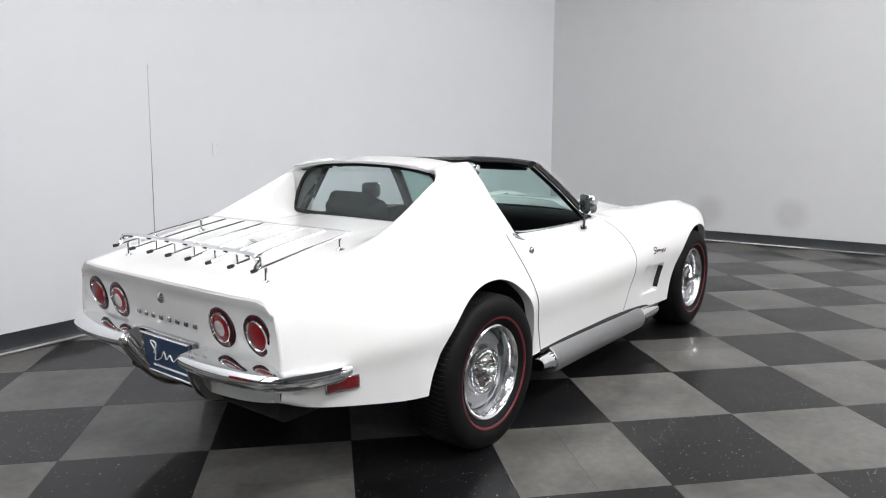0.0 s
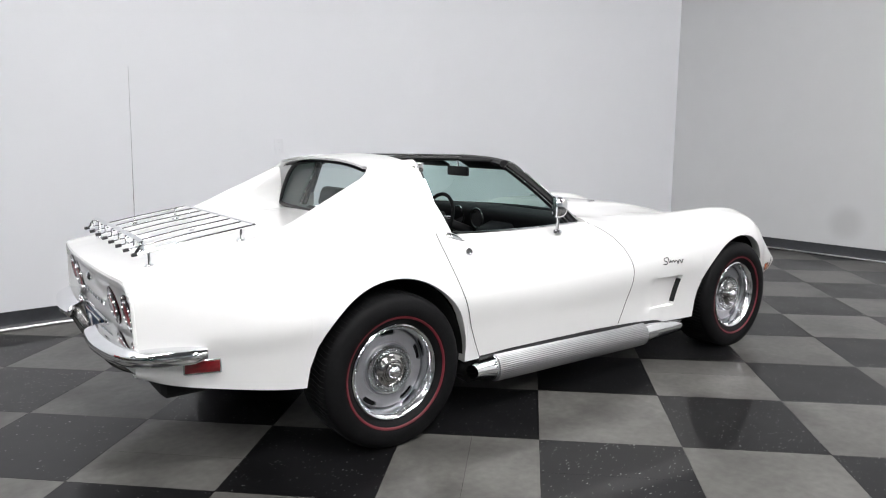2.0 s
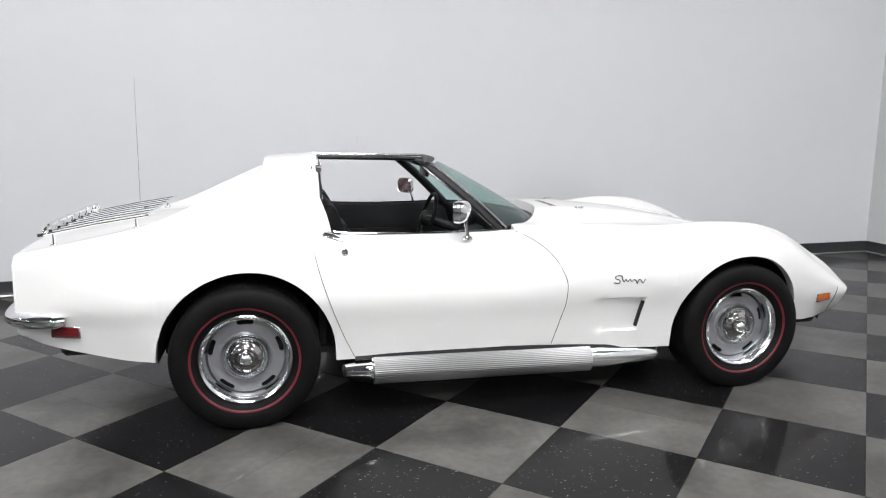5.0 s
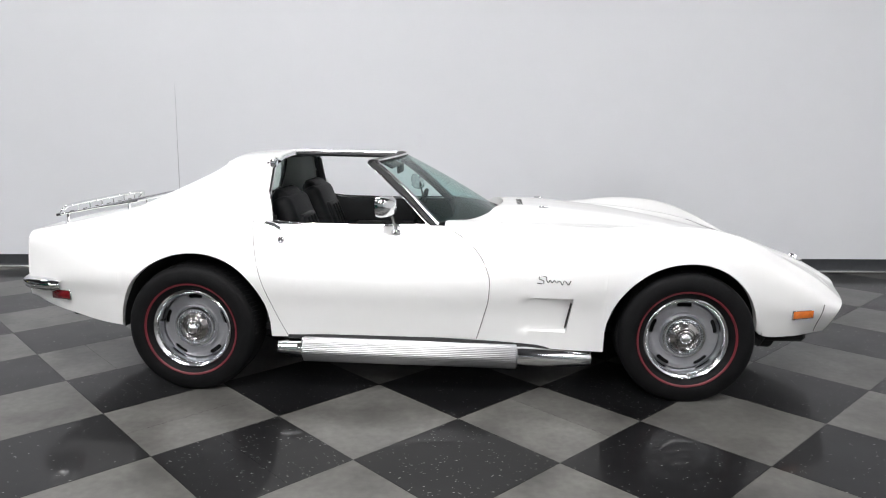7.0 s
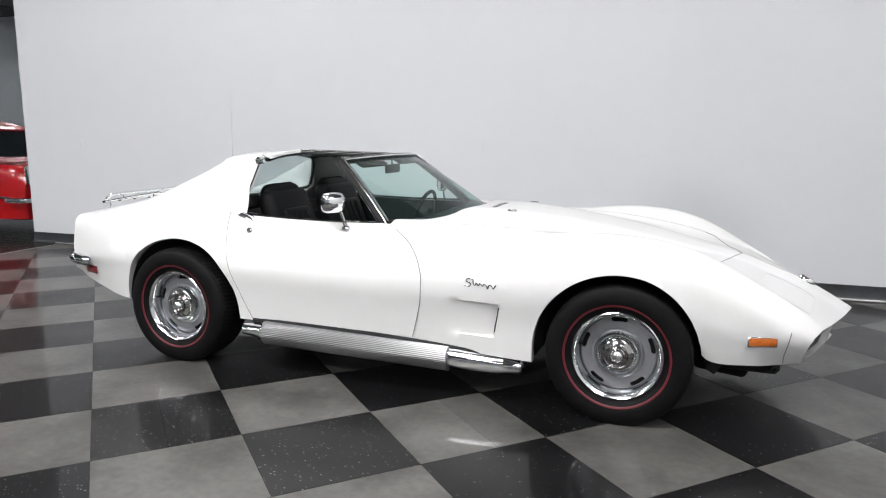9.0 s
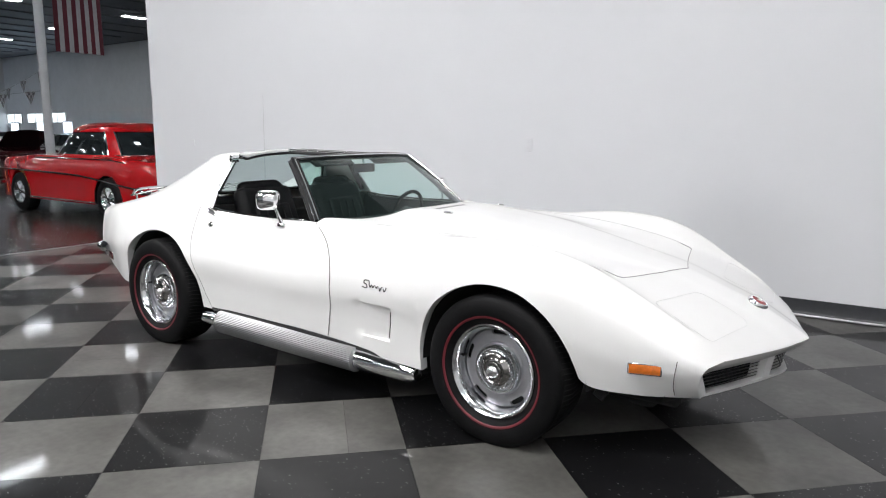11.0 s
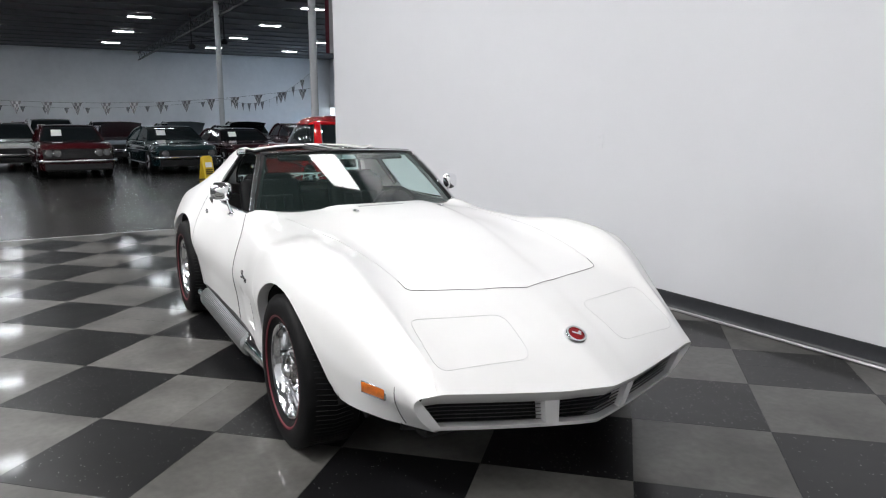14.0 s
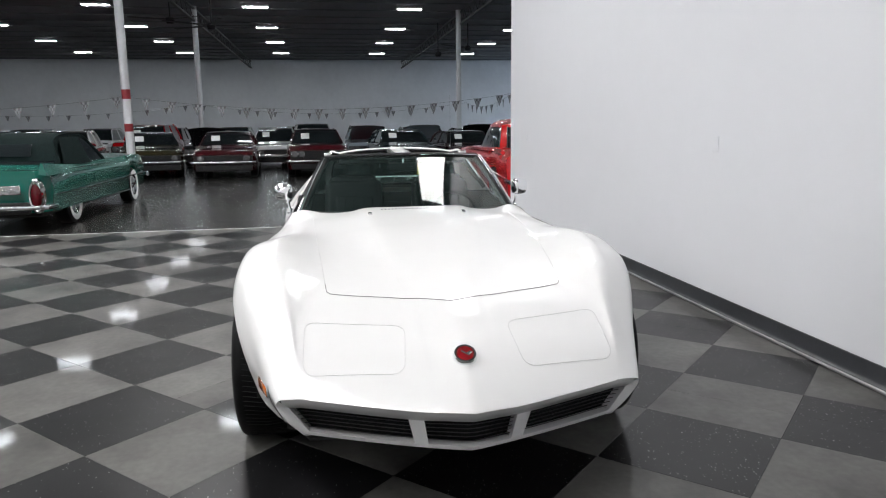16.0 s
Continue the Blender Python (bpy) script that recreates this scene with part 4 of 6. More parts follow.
for k in range(8):
    y = 0.205 - k * 0.058
    part("letter", rbox(0.006, 0.028, 0.019, 0.003, 1, (tail_x(y, 0.628) - 0.004, y, 0.628)), CHROME2, car, "small raised chrome letter shape")
mesh_ob("tail_badge", *lathe([(0, -0.012), (0.014, -0.010), (0.022, -0.003), (0.023, 0.004)], 24, (tail_x(0, 0.715) - 0.001, 0, 0.715), "x"), CHROME2, car)
for sg in (-1, 1):
    plan = smooth_line([(-1.015, 0.20), (-1.035, 0.23), (-1.045, 0.40), (-1.025, 0.58), (-0.985, 0.70), (-0.90, 0.775), (-0.80, 0.805), (-0.735, 0.812)], 40)
    P = []
    n = len(plan)
    for k, (x, y) in enumerate(plan):
        t = np.array(plan[min(k + 1, n - 1)]) - np.array(plan[max(k - 1, 0)])
        t = t / np.linalg.norm(t)
        nrm = np.array((-t[1], t[0]))
        if nrm[0] > 0 or (abs(nrm[0]) < 0.3 and nrm[1] < 0):
            nrm = -nrm
        w = 1.0 if k > 2 else 0.55 + 0.15 * k
        e1 = min(1.0, (n - 1 - k) / 5 + 0.25)
        prof = [(-0.095, 0.030), (-0.04, 0.026), (-0.004, 0.016), (0.010, 0.006), (0.014, -0.008), (0.010, -0.024), (0.0, -0.034), (-0.03, -0.044)]
        P.append([(x + nrm[0] * a * e1, sg * (y + nrm[1] * a * e1), 0.528 + b * w * (0.4 + 0.6 * e1)) for a, b in prof])
    b = mesh_ob("rear_bumper", *grid(P), CHROME, car, "chrome half bumper wrapping the rear corner")
    arm = smooth_line([(-1.005, sg * 0.252, 0.522), (-0.982, sg * 0.228, 0.472), (-0.955, sg * 0.203, 0.424), (-0.92, sg * 0.178, 0.378), (-0.87, sg * 0.158, 0.342), (-0.82, sg * 0.15, 0.328)], 24)
    mesh_ob("tail_pipe", *tube(arm, np.linspace(0.031, 0.037, 24), 14), PIPE, car, "smoky chrome bumper bracket")
    mesh_ob("bracket_bolt", *lathe([(0, -0.014), (0.010, -0.012), (0.014, -0.004), (0.016, 0.006)], 16, (-1.022, sg * 0.245, 0.532), "x"), CHROME, car)
pl = part("display_plate", rbox(0.008, 0.34, 0.155, 0.003, 1, (0, 0, 0)), BLUE, car, "navy dealer display plate with white script")
pl.location, pl.rotation_euler = (-0.958, 0.0, 0.475), (0, radians(-8), 0)
mesh_ob("plate_frame", *tube([(-0.006, a * 0.172, b * 0.079) for a, b in ((-1, -1), (1, -1), (1, 1), (-1, 1), (-1, -1))], 0.005, 6), CHROME, pl)
mesh_ob("plate_script", *tube(smooth_line([(-0.0055, 0.10, 0.0), (-0.0055, 0.07, 0.045), (-0.0055, 0.11, 0.05), (-0.0055, 0.085, 0.01), (-0.0055, 0.10, -0.03), (-0.0055, 0.05, -0.012), (-0.0055, 0.02, 0.02), (-0.0055, 0.01, -0.012), (-0.0055, -0.02, 0.012), (-0.0055, -0.04, -0.012), (-0.0055, -0.08, 0.012), (-0.0055, -0.11, -0.008)], 60), 0.004, 5, flat=0.5), PAPER, pl, "white scroll mark")
part("plate_bar", rbox(0.002, 0.24, 0.008, 0, 1, (-0.0055, 0, -0.052)), PAPER, pl, "plain white bar")
part("plate_recess", rbox(0.02, 0.42, 0.19, 0.01, 2, (-0.944, 0.0, 0.475), (0, -8, 0)), CHROME2, car)

# antenna on the rear wing, fuel lid emblem on the deck
mesh_ob("antenna", *merge(tube([(-0.655, 0.60, float(zk(-0.655)) - 0.01), (-0.648, 0.597, 1.2), (-0.64, 0.594, 1.635)], [0.0022, 0.0013, 0.0010], 6), lathe([(0, 0.03), (0.008, 0.028), (0.014, 0.01), (0.016, -0.01)], 16, (-0.655, 0.60, float(zk(-0.655))), "z")), CHROME2, car, "thin whip aerial")

# ---- luggage rack on the rear deck ----
rack = new("luggage_rack")
rack.parent = car
def deck(x):
    return float(zc(x))


def rz(x):
    return deck(-0.88) + 0.052 + (x + 0.88) * (deck(-0.44) - deck(-0.88)) / 0.44


for k, y in enumerate(np.linspace(-0.49, 0.49, 8)):
    mesh_ob("rack_rail", *tube([(-0.885, y, rz(-0.885)), (-0.66, y, rz(-0.66) + 0.004), (-0.43, y, rz(-0.43))], 0.0055, 8), CHROME, rack)
    mesh_ob("rail_tip", *tube([(-0.905, y, rz(-0.9)), (-0.883, y, rz(-0.883))], 0.0072, 8), BLACK, rack)
    mesh_ob("rack_post", *tube([(-0.862, y, rz(-0.862)), (-0.862, y * 0.99, rz(-0.862) + 0.040)], 0.0045, 6), CHROME, rack)
mesh_ob("rack_front_bar", *tube([(-0.43, y, rz(-0.43) + 0.004) for y in np.linspace(-0.5, 0.5, 9)], 0.0075, 8, flat=0.6), CHROME, rack)
hp = smooth_line([(-0.885, -0.485, rz(-0.885)), (-0.866, -0.475, rz(-0.866) + 0.028), (-0.862, -0.40, rz(-0.862) + 0.042), (-0.862, 0, rz(-0.862) + 0.045), (-0.862, 0.40, rz(-0.862) + 0.042), (-0.866, 0.475, rz(-0.866) + 0.028), (-0.885, 0.485, rz(-0.885))], 40)
mesh_ob("rack_back_rail", *tube(hp, 0.010, 8), CHROME, rack)
for x in (-0.84, -0.48):
    for y in (-0.485, 0.485):
        zz = top_z(x, y)
        mesh_ob("rack_foot", *merge(tube([(x, y, zz), (x, y, rz(x))], 0.007, 8), lathe([(0, 0.008), (0.014, 0.006), (0.020, 0), (0.020, -0.01)], 16, (x, y, zz), "z")), CHROME, rack)
mesh_ob("deck_emblem", *tube([(-0.53, 0.03, top_z(-0.53, 0) + 0.006), (-0.55, -0.03, top_z(-0.55, 0) + 0.006)], 0.012, 8, flat=0.3), CHROME2, car)

# ---- windscreen, frame, T-bar ----
def ws(u, v):
    """u across from -1 to 1, v from base to header."""
    c = 1 - abs(u) ** 2.2
    x = (1 - v) * (1.262 + 0.325 * c) + v * (0.930 + 0.09 * c)
    y = u * ((1 - v) * 0.685 + v * 0.530)
    z = (1 - v) * (0.862 - 0.004 * c) + v * (1.164 + 0.016 * c)
    return (x, y, z + 0.012 * math.sin(math.pi * v))


uu = np.linspace(-1, 1, 33)
mesh_ob("windscreen", *grid([[ws(u, v) for u in uu] for v in np.linspace(0, 1, 10)]), GREENGLASS, car, "curved green-tinted windscreen").visible_shadow = False
for sg in (-1, 1):
    pil = [np.array(ws(sg, v)) for v in np.linspace(-0.02, 1.0, 10)]
    mesh_ob("pillar", *tube([p + (-0.022, -sg * 0.004, -0.004) for p in pil], 0.030, 8, flat=0.8), BLACK, car, "black windscreen pillar")
    mesh_ob("pillar_trim", *tube([p + (-0.050, sg * 0.014, -0.006) for p in pil], 0.0045, 8, flat=0.7), CHROME2, car)
    mesh_ob("pillar_trim", *tube([p + (-0.002, sg * 0.018, 0.006) for p in pil], 0.014, 10, flat=0.6), CHROME2, car, "chrome windscreen pillar trim")
hd = [np.array(ws(u, 1.0)) for u in uu]
mesh_ob("windscreen_header", *tube([p + (-0.03, 0, 0.0) for p in hd], 0.031, 8, flat=0.65), BLACK, car)
mesh_ob("header_trim", *tube([p + (-0.004, 0, 0.010) for p in hd], 0.011, 8, flat=0.5), CHROME, car, "chrome header trim")
bs = [np.array(ws(u, 0.0)) for u in uu]
mesh_ob("windscreen_seal", *tube([p + (0.006, 0, 0.0) for p in bs], 0.010, 6), BLACK, car)
P = [[(p[0] - 0.02, p[1], p[2] - 0.012), (p[0] + 0.03, p[1], p[2] - 0.03)] for p in bs]
mesh_ob("cowl_tray", *grid(P), BLACK, car, "dark recessed cowl below the bonnet edge")
part("t_bar", rbox(0.62, 0.115, 0.026, 0.010, 3, (0.655, 0, 1.186), (0, 1.2, 0)), PAINT, car, "white centre roof bar")
for sg in (-1, 1):
    mesh_ob("t_bar_seal", *tube([(x, sg * 0.062, 1.186 - 0.02 * (x - 0.65)) for x in np.linspace(0.36, 0.96, 8)], 0.012, 6), BLACK, car)
    mesh_ob("t_bar_trim", *tube([(x, sg * 0.058, 1.203 - 0.02 * (x - 0.65)) for x in np.linspace(0.36, 0.96, 8)], 0.005, 8), CHROME2, car)
    P = [(0.354, sg * 0.515, 1.160), (0.350, sg * 0.585, 1.06), (0.340, sg * 0.655, 0.98), (0.335, sg * 0.712, 0.90)]
    mesh_ob("door_seal", *tube(smooth_line(P, 12), 0.018, 8), BLACK, car, "black rubber door seal")
    mesh_ob("pillar_bright", *tube(smooth_line([(x - 0.018, y + sg * 0.010, z) for x, y, z in P], 12), 0.011, 8), BRIGHTTRIM, car)
    part("roof_latch", rbox(0.03, 0.06, 0.045, 0.008, 2, (0.365, sg * 0.525, 1.160)), CHROME, car)
    part("sun_visor", rbox(0.10, 0.34, 0.018, 0.008, 2, (0.955, sg * 0.27, 1.155), (0, 28, 0)), BLACK, car)
vm = part("rear_view_mirror", rbox(0.02, 0.20, 0.055, 0.009, 2, (0.985, 0, 1.105)), BLACK, car)
mesh_ob("mirror_stalk", *tube([(0.985, 0, 1.13), (0.98, 0, 1.175)], 0.006, 6), CHROME, vm)

# vent slots in the rear of the bonnet bulge
for k in range(14):
    y = -0.18 + k * 0.0277
    part("bonnet_vent_slot", rbox(0.035, 0.010, 0.004, 0.001, 1, (1.70, y * 0.75 - 0.06, top_z(1.70, y * 0.75 - 0.06) - 0.0012)), BLACK, car)

# ---- side exhaust covers ----
for sg in (-1, 1):
    a = np.linspace(-0.5 * np.pi - 0.5, 0.5 * np.pi + 0.5, 225)
    P = []
    for x in (0.578, 0.585, 0.8, 1.02, 1.24, 1.46, 1.67, 1.678):
        r0 = 0.062 if 0.58 < x < 1.675 else 0.048
        zz, yy2 = 0.221 - 0.012 * (x - 0.58), 0.848
        P.append([(x, sg * (yy2 + (r0 + 0.0010 * math.cos(t * 42)) * 0.95 * math.cos(t)), zz + (r0 + 0.0010 * math.cos(t * 42)) * 1.05 * math.sin(t)) for t in a])
    sp = mesh_ob("side_pipe_cover", *grid(P), BRUSHED, car, "ribbed bright side exhaust cover")
    cone = [(1.676, 0.055), (1.72, 0.057), (1.82, 0.054), (1.95, 0.048), (2.02, 0.042), (2.045, 0.034), (2.05, 0.02)]
    mesh_ob("pipe_front", *tube([(x, sg * (0.838 - 0.02 * (x - 1.68)), 0.211 - 0.022 * (x - 1.68)) for x, r in cone], [r for x, r in cone], 16), CHROME, sp)
    el = smooth_line([(0.585, sg * 0.84, 0.222), (0.54, sg * 0.846, 0.226), (0.49, sg * 0.853, 0.230), (0.448, sg * 0.862, 0.232)], 10)
    mesh_ob("pipe_outlet", *tube(el, [0.057, 0.056, 0.051, 0.049, 0.047, 0.045, 0.043, 0.041, 0.039, 0.037], 16, flat=0.85), CHROME, sp)
    mesh_ob("pipe_clamp", *tube([(0.575, sg * 0.838, 0.224), (0.590, sg * 0.838, 0.224)], 0.062, 20), CHROME, sp)
    mesh_ob("sill_strip", *tube([(0.50, sg * 0.832, 0.288), (1.2, sg * 0.836, 0.280), (2.04, sg * 0.845, 0.250)], 0.019, 8), BLACK, car, "black rubber sill strip")
    part("chassis_rail", rbox(1.55, 0.10, 0.10, 0.01, 1, (1.25, sg * 0.74, 0.20)), VOID, car)
part("air_duct", rbox(0.24, 1.0, 0.12, 0.025, 2, (2.945, 0, 0.245), (0, 6, 0), 1.12), VOID, car, "dark duct under the nose")
part("tow_bracket", rbox(0.05, 0.02, 0.07, 0.004, 1, (2.91, -0.70, 0.285), (0, 30, 0)), BLACK, car)


# ---- wheels ----
def wheel(x, sg, z, w):
    """A steel rally wheel with five slots, chrome trim ring, cap and redline tyre; outer side towards sg."""
    hw, cut = 0.235, 0.045
    steps = (-0.57, -0.48, -0.39, -0.31, -hw, -hw + cut, -0.06, 0.06, hw - cut, hw, 0.31, 0.39, 0.48, 0.57)
    a = np.array([math.pi / 2 + k * 2 * math.pi / 5 + d for k in range(5) for d in steps])
    n = len(a)
    prof = [(0.060, 0.040), (0.082, 0.046), (0.096, 0.042), (0.108, 0.028), (0.118, 0.017), (0.132, 0.017), (0.1475, 0.021), (0.1535, 0.022), (0.1635, 0.021), (0.1690, 0.020), (0.173, 0.013), (0.178, 0.003), (0.188, -0.012)]
    P = np.array([[(r * math.cos(t), h - 0.024, r * math.sin(t)) for t in a] for r, h in prof])
    V = [tuple(p) for p in P.reshape(-1, 3)]
    F = []
    for i in range(len(prof) - 1):
        for j in range(n):
            k, q = (j + 1) % n, j % len(steps)
            quad = (i * n + j, i * n + k, (i + 1) * n + k, (i + 1) * n + j)
            if not (6 <= i <= 8 and 4 <= q <= 8):
                F.append(quad)
            elif i != 7 and q in (4, 8):
                # chamfered end of a slot
                F.append([f for f in quad if f != ((i + (i == 6)) * n + (k if q == 4 else j))])
    # inner walls of the slots
    for k in range(5):
        o = k * len(steps)
        loop = [(6, o + 5), (6, o + 6), (6, o + 7), (6, o + 8), (7, o + 9), (8, o + 9), (9, o + 8), (9, o + 7), (9, o + 6), (9, o + 5), (8, o + 4), (7, o + 4)]
        base = len(V)
        V += [(P[i, j, 0], P[i, j, 1] - 0.012, P[i, j, 2]) for i, j in loop]
        F += [(loop[m][0] * n + loop[m][1], loop[(m + 1) % 12][0] * n + loop[(m + 1) % 12][1], base + (m + 1) % 12, base + m) for m in range(12)]
    wh = mesh_ob("wheel", V, F, SILVER, car, "silver slotted rally wheel")
    wh.location = (x, sg * w, z)
    wh.rotation_euler = (0, 0, 0) if sg > 0 else (0, 0, math.pi)
    wh.scale = (1 / 1.004, 1, 1)
    mesh_ob("trim_ring", *lathe([(0.172, -0.036), (0.175, 0.0), (0.179, 0.030), (0.185, 0.050), (0.193, 0.063), (0.200, 0.067), (0.206, 0.063), (0.208, 0.050)], 72), CHROME2, wh, "polished chrome trim ring")
    mesh_ob("drum", *lathe([(0, -0.03), (0.172, -0.034), (0.186, -0.05)], 40), VOID, wh)
    mesh_ob("hub_cap", *lathe([(0, 0.073), (0.012, 0.072), (0.020, 0.068), (0.027, 0.060), (0.030, 0.050)], 48), CHROME, wh, "chrome derby hub cap")
    mesh_ob("hub_collar", *lathe([(0.029, 0.049), (0.033, 0.053), (0.039, 0.050), (0.042, 0.042), (0.046, 0.041), (0.050, 0.044), (0.056, 0.041), (0.062, 0.035), (0.074, 0.029)], 48), PIPE, wh)
    mesh_ob("cap_ring", *lathe([(0.070, 0.024), (0.080, 0.024), (0.088, 0.016), (0.092, 0.0)], 48), BLACK, wh)
    rows_ = []
    for r, h0 in ((0.072, 0.029), (0.076, 0.031), (0.082, 0.030), (0.088, 0.026), (0.093, 0.012), (0.094, 0.0)):
        rows_.append([((r + 0.001 * math.cos(44 * t)) * math.cos(t), h0 + (0.0065 * math.cos(44 * t) if h0 > 0.005 else 0), r * math.sin(t)) for t in np.linspace(0, 2 * np.pi, 176, endpoint=False)])
    mesh_ob("fluted_ring", *grid(rows_, None, wrap=True), CHROME2, wh, "fluted chrome ring")
    mesh_ob("cap_flange", *lathe([(0.090, 0.012), (0.094, 0.026), (0.102, 0.027), (0.109, 0.016), (0.112, 0.0)], 48), CHROME2, wh)
    R = z + 0.006
    prof = [(0.200, 0.045), (0.212, 0.062), (0.235, 0.078), (0.258, 0.086), (0.285, 0.086), (0.305, 0.080), (0.320, 0.072), (0.330, 0.056), (R, 0.030), (R, -0.06), (R, -0.13), (0.330, -0.155), (0.30, -0.175), (0.23, -0.17), (0.2, -0.14)]
    ty = mesh_ob("tyre", *lathe(prof, 72), TYRE, wh, "black redline tyre")
    mesh_ob("red_line", *lathe([(0.2325, 0.0772), (0.2345, 0.0800), (0.2410, 0.0825), (0.2430, 0.0822)], 72), STRIPE, ty, "thin red sidewall stripe")
    treads = []
    for k in range(90):
        t = 2 * math.pi * k / 90
        c, s = math.cos(t), math.sin(t)
        q0 = [((R - 0.0045) * math.cos(t), 0.058, (R - 0.0045) * math.sin(t)), ((R + 0.001) * c, 0.03, (R + 0.001) * s), ((R + 0.001) * math.cos(t + 0.04), -0.05, (R + 0.001) * math.sin(t + 0.04)), ((R + 0.001) * c, -0.13, (R + 0.001) * s)]
        treads.append(tube(q0, 0.0016, 4, caps=False))
    mesh_ob("tread", *merge(*treads), VOID, ty)
    mesh_ob("valve", *tube([(0.172, -0.01, 0.03), (0.168, 0.03, 0.03)], 0.004, 6), BLACK, wh)


for sg in (-1, 1):
    wheel(0.012, sg, 0.327, 0.835)
    wheel(2.497, sg, 0.322, 0.842)

# ---- cockpit: seats, dash, steering wheel ----
for sg in (-1, 1):
    st = part("seat_cushion", rbox(0.50, 0.48, 0.16, 0.06, 4, (0.78, sg * 0.335, 0.47), (0, -6, 0)), LEATHER, car, "black leather bucket seat")
    bk = joined(rbox(0.13, 0.47, 0.52, 0.055, 4, (0.467, sg * 0.335, 0.73), (0, -20, 0), 0.94), rbox(0.05, 0.30, 0.34, 0.022, 3, (0.535, sg * 0.335, 0.71), (0, -20, 0), 0.95))
    part("seat_back", bk, LEATHER, st)
    part("head_rest", rbox(0.115, 0.44, 0.27, 0.057, 4, (0.402, sg * 0.335, 0.885), (0, -19, 0), 0.82), LEATHER, st)
    part("headrest_slot", rbox(0.012, 0.17, 0.016, 0.004, 2, (0.447, sg * 0.335, 0.862), (0, -20, 0)), CHROME2, st)
    for k in (-1, 0, 1):
        part("pleat", rbox(0.016, 0.006, 0.30, 0.003, 1, (0.562, sg * 0.335 + k * 0.07, 0.71), (0, -20, 0)), LEATHER, st)
dash = [(1.62, 0.845), (1.46, 0.868), (1.36, 0.862), (1.31, 0.835), (1.325, 0.76), (1.36, 0.66), (1.42, 0.58)]
mesh_ob("dashboard", *grid([[(x - 0.10 * (abs(y) / 0.66) ** 3 * (1 if x > 1.4 else 0.55), y, z) for x, z in smooth_line(dash, 24)] for y in np.linspace(-0.665, 0.665, 15)]), LEATHER, car, "black padded dashboard")
for y in (0.23, 0.43):
    mesh_ob("dial", *lathe([(0.0, -0.006), (0.056, -0.006), (0.062, -0.012), (0.066, 0.0)], 28, (1.312, y, 0.79), "x"), BLACK, car)
    mesh_ob("dial_ring", *lathe([(0.058, -0.011), (0.062, -0.014), (0.066, -0.010)], 28, (1.312, y, 0.79), "x"), DARKCHROME, car)
for k in range(5):
    part("dash_vent", rbox(0.01, 0.16, 0.008, 0.002, 1, (1.322, -0.40, 0.745 + k * 0.018)), CHROME2 if k == 4 else BLACK, car)
sw = mesh_ob("steering_wheel", *lathe([(0.160 + 0.012 * math.cos(t), 0.012 * math.sin(t)) for t in np.linspace(0, 2 * np.pi, 11)], 48, axis="x"), LEATHER, car, "black three-spoke steering wheel with bright spokes")
sw.location, sw.rotation_euler = (1.065, 0.335, 0.79), (0, radians(18), 0)
mesh_ob("wheel_hub", *lathe([(0, -0.045), (0.03, -0.043), (0.05, -0.02), (0.055, 0.03)], 24, axis="x"), BLACK, sw)
for t in (0.12, math.pi - 0.12, -math.pi / 2):
    for d in (-0.011, 0.011):
        c, s = math.cos(t), math.sin(t)
        mesh_ob("spoke", *tube([(-0.012, 0.045 * c - d * s, 0.045 * s + d * c), (0, 0.156 * c - d * s, 0.156 * s + d * c)], 0.0075, 6, flat=0.5), BRIGHTTRIM, sw)
mesh_ob("column", *tube([(0.0, 0, 0), (0.28, 0, -0.01)], 0.03, 12), BLACK, sw)

# the body sits a touch nose-down on its wheels
for piece in car.children:
    if piece.name.split(".")[0] != "wheel":
        piece.matrix_basis = pose(0, 0, 0, 0, 0.27, 0) @ piece.matrix_basis

# ---- hall: columns, girders, lamps, pennants, flag ----
for x in (-13.85, -23.8):
    for y in (-5.42 if x > -20 else -5.2, 5.35 if x > -20 else 5.15):
        c = thing("column", pose(x, y, 0), "white painted round steel column" + (" with red tape bands" if (x, y) == (-13.85, -5.42) else ""), "column", "hall columns")
        mesh_ob("shaft", *lathe([(0.105, 0), (0.105, CEIL)], 20, axis="z"), STEEL, c)
        part("base_plate", rbox(0.4, 0.4, 0.03, 0.004, 1, (0, 0, 0.011)), STEEL, c)
        if (x, y) == (-13.85, -5.42):
            for z0, z1 in ((2.13, 2.37), (1.31, 1.51)):
                mesh_ob("red_band", *lathe([(0.1075, z0), (0.1075, z1)], 20, axis="z"), REDBAND, c, "red tape band")
GIRDER = material("grey_primer_steel", (0.06, 0.06, 0.063), 0.6, noise_scale=3, noise_amount=0.1)
for y in (-5.2, 5.25):
    g = thing("roof_girder", pose(0, y, CEIL - 0.55), "grey steel roof truss girder", "girder", "roof girders")
    for dz in (0.0, 0.45):
        part("chord", rbox(40, 0.10, 0.07, 0.005, 1, (-26, 0, dz)), GIRDER, g)
    zig = [(-46 + k * 0.5, 0, 0.03 if k % 2 else 0.42) for k in range(81)]
    mesh_ob("web", *tube(zig, 0.014, 5), GIRDER, g)
joists = tagged(new("roof_joists"), "row of thin dark roof joists under the deck", kind="structure")
for k in range(26):
    part("joist", rbox(0.06, 47, 0.05, 0, 1, (-45 + k * 1.9, -6.5, CEIL - 0.025)), CEILM, joists)


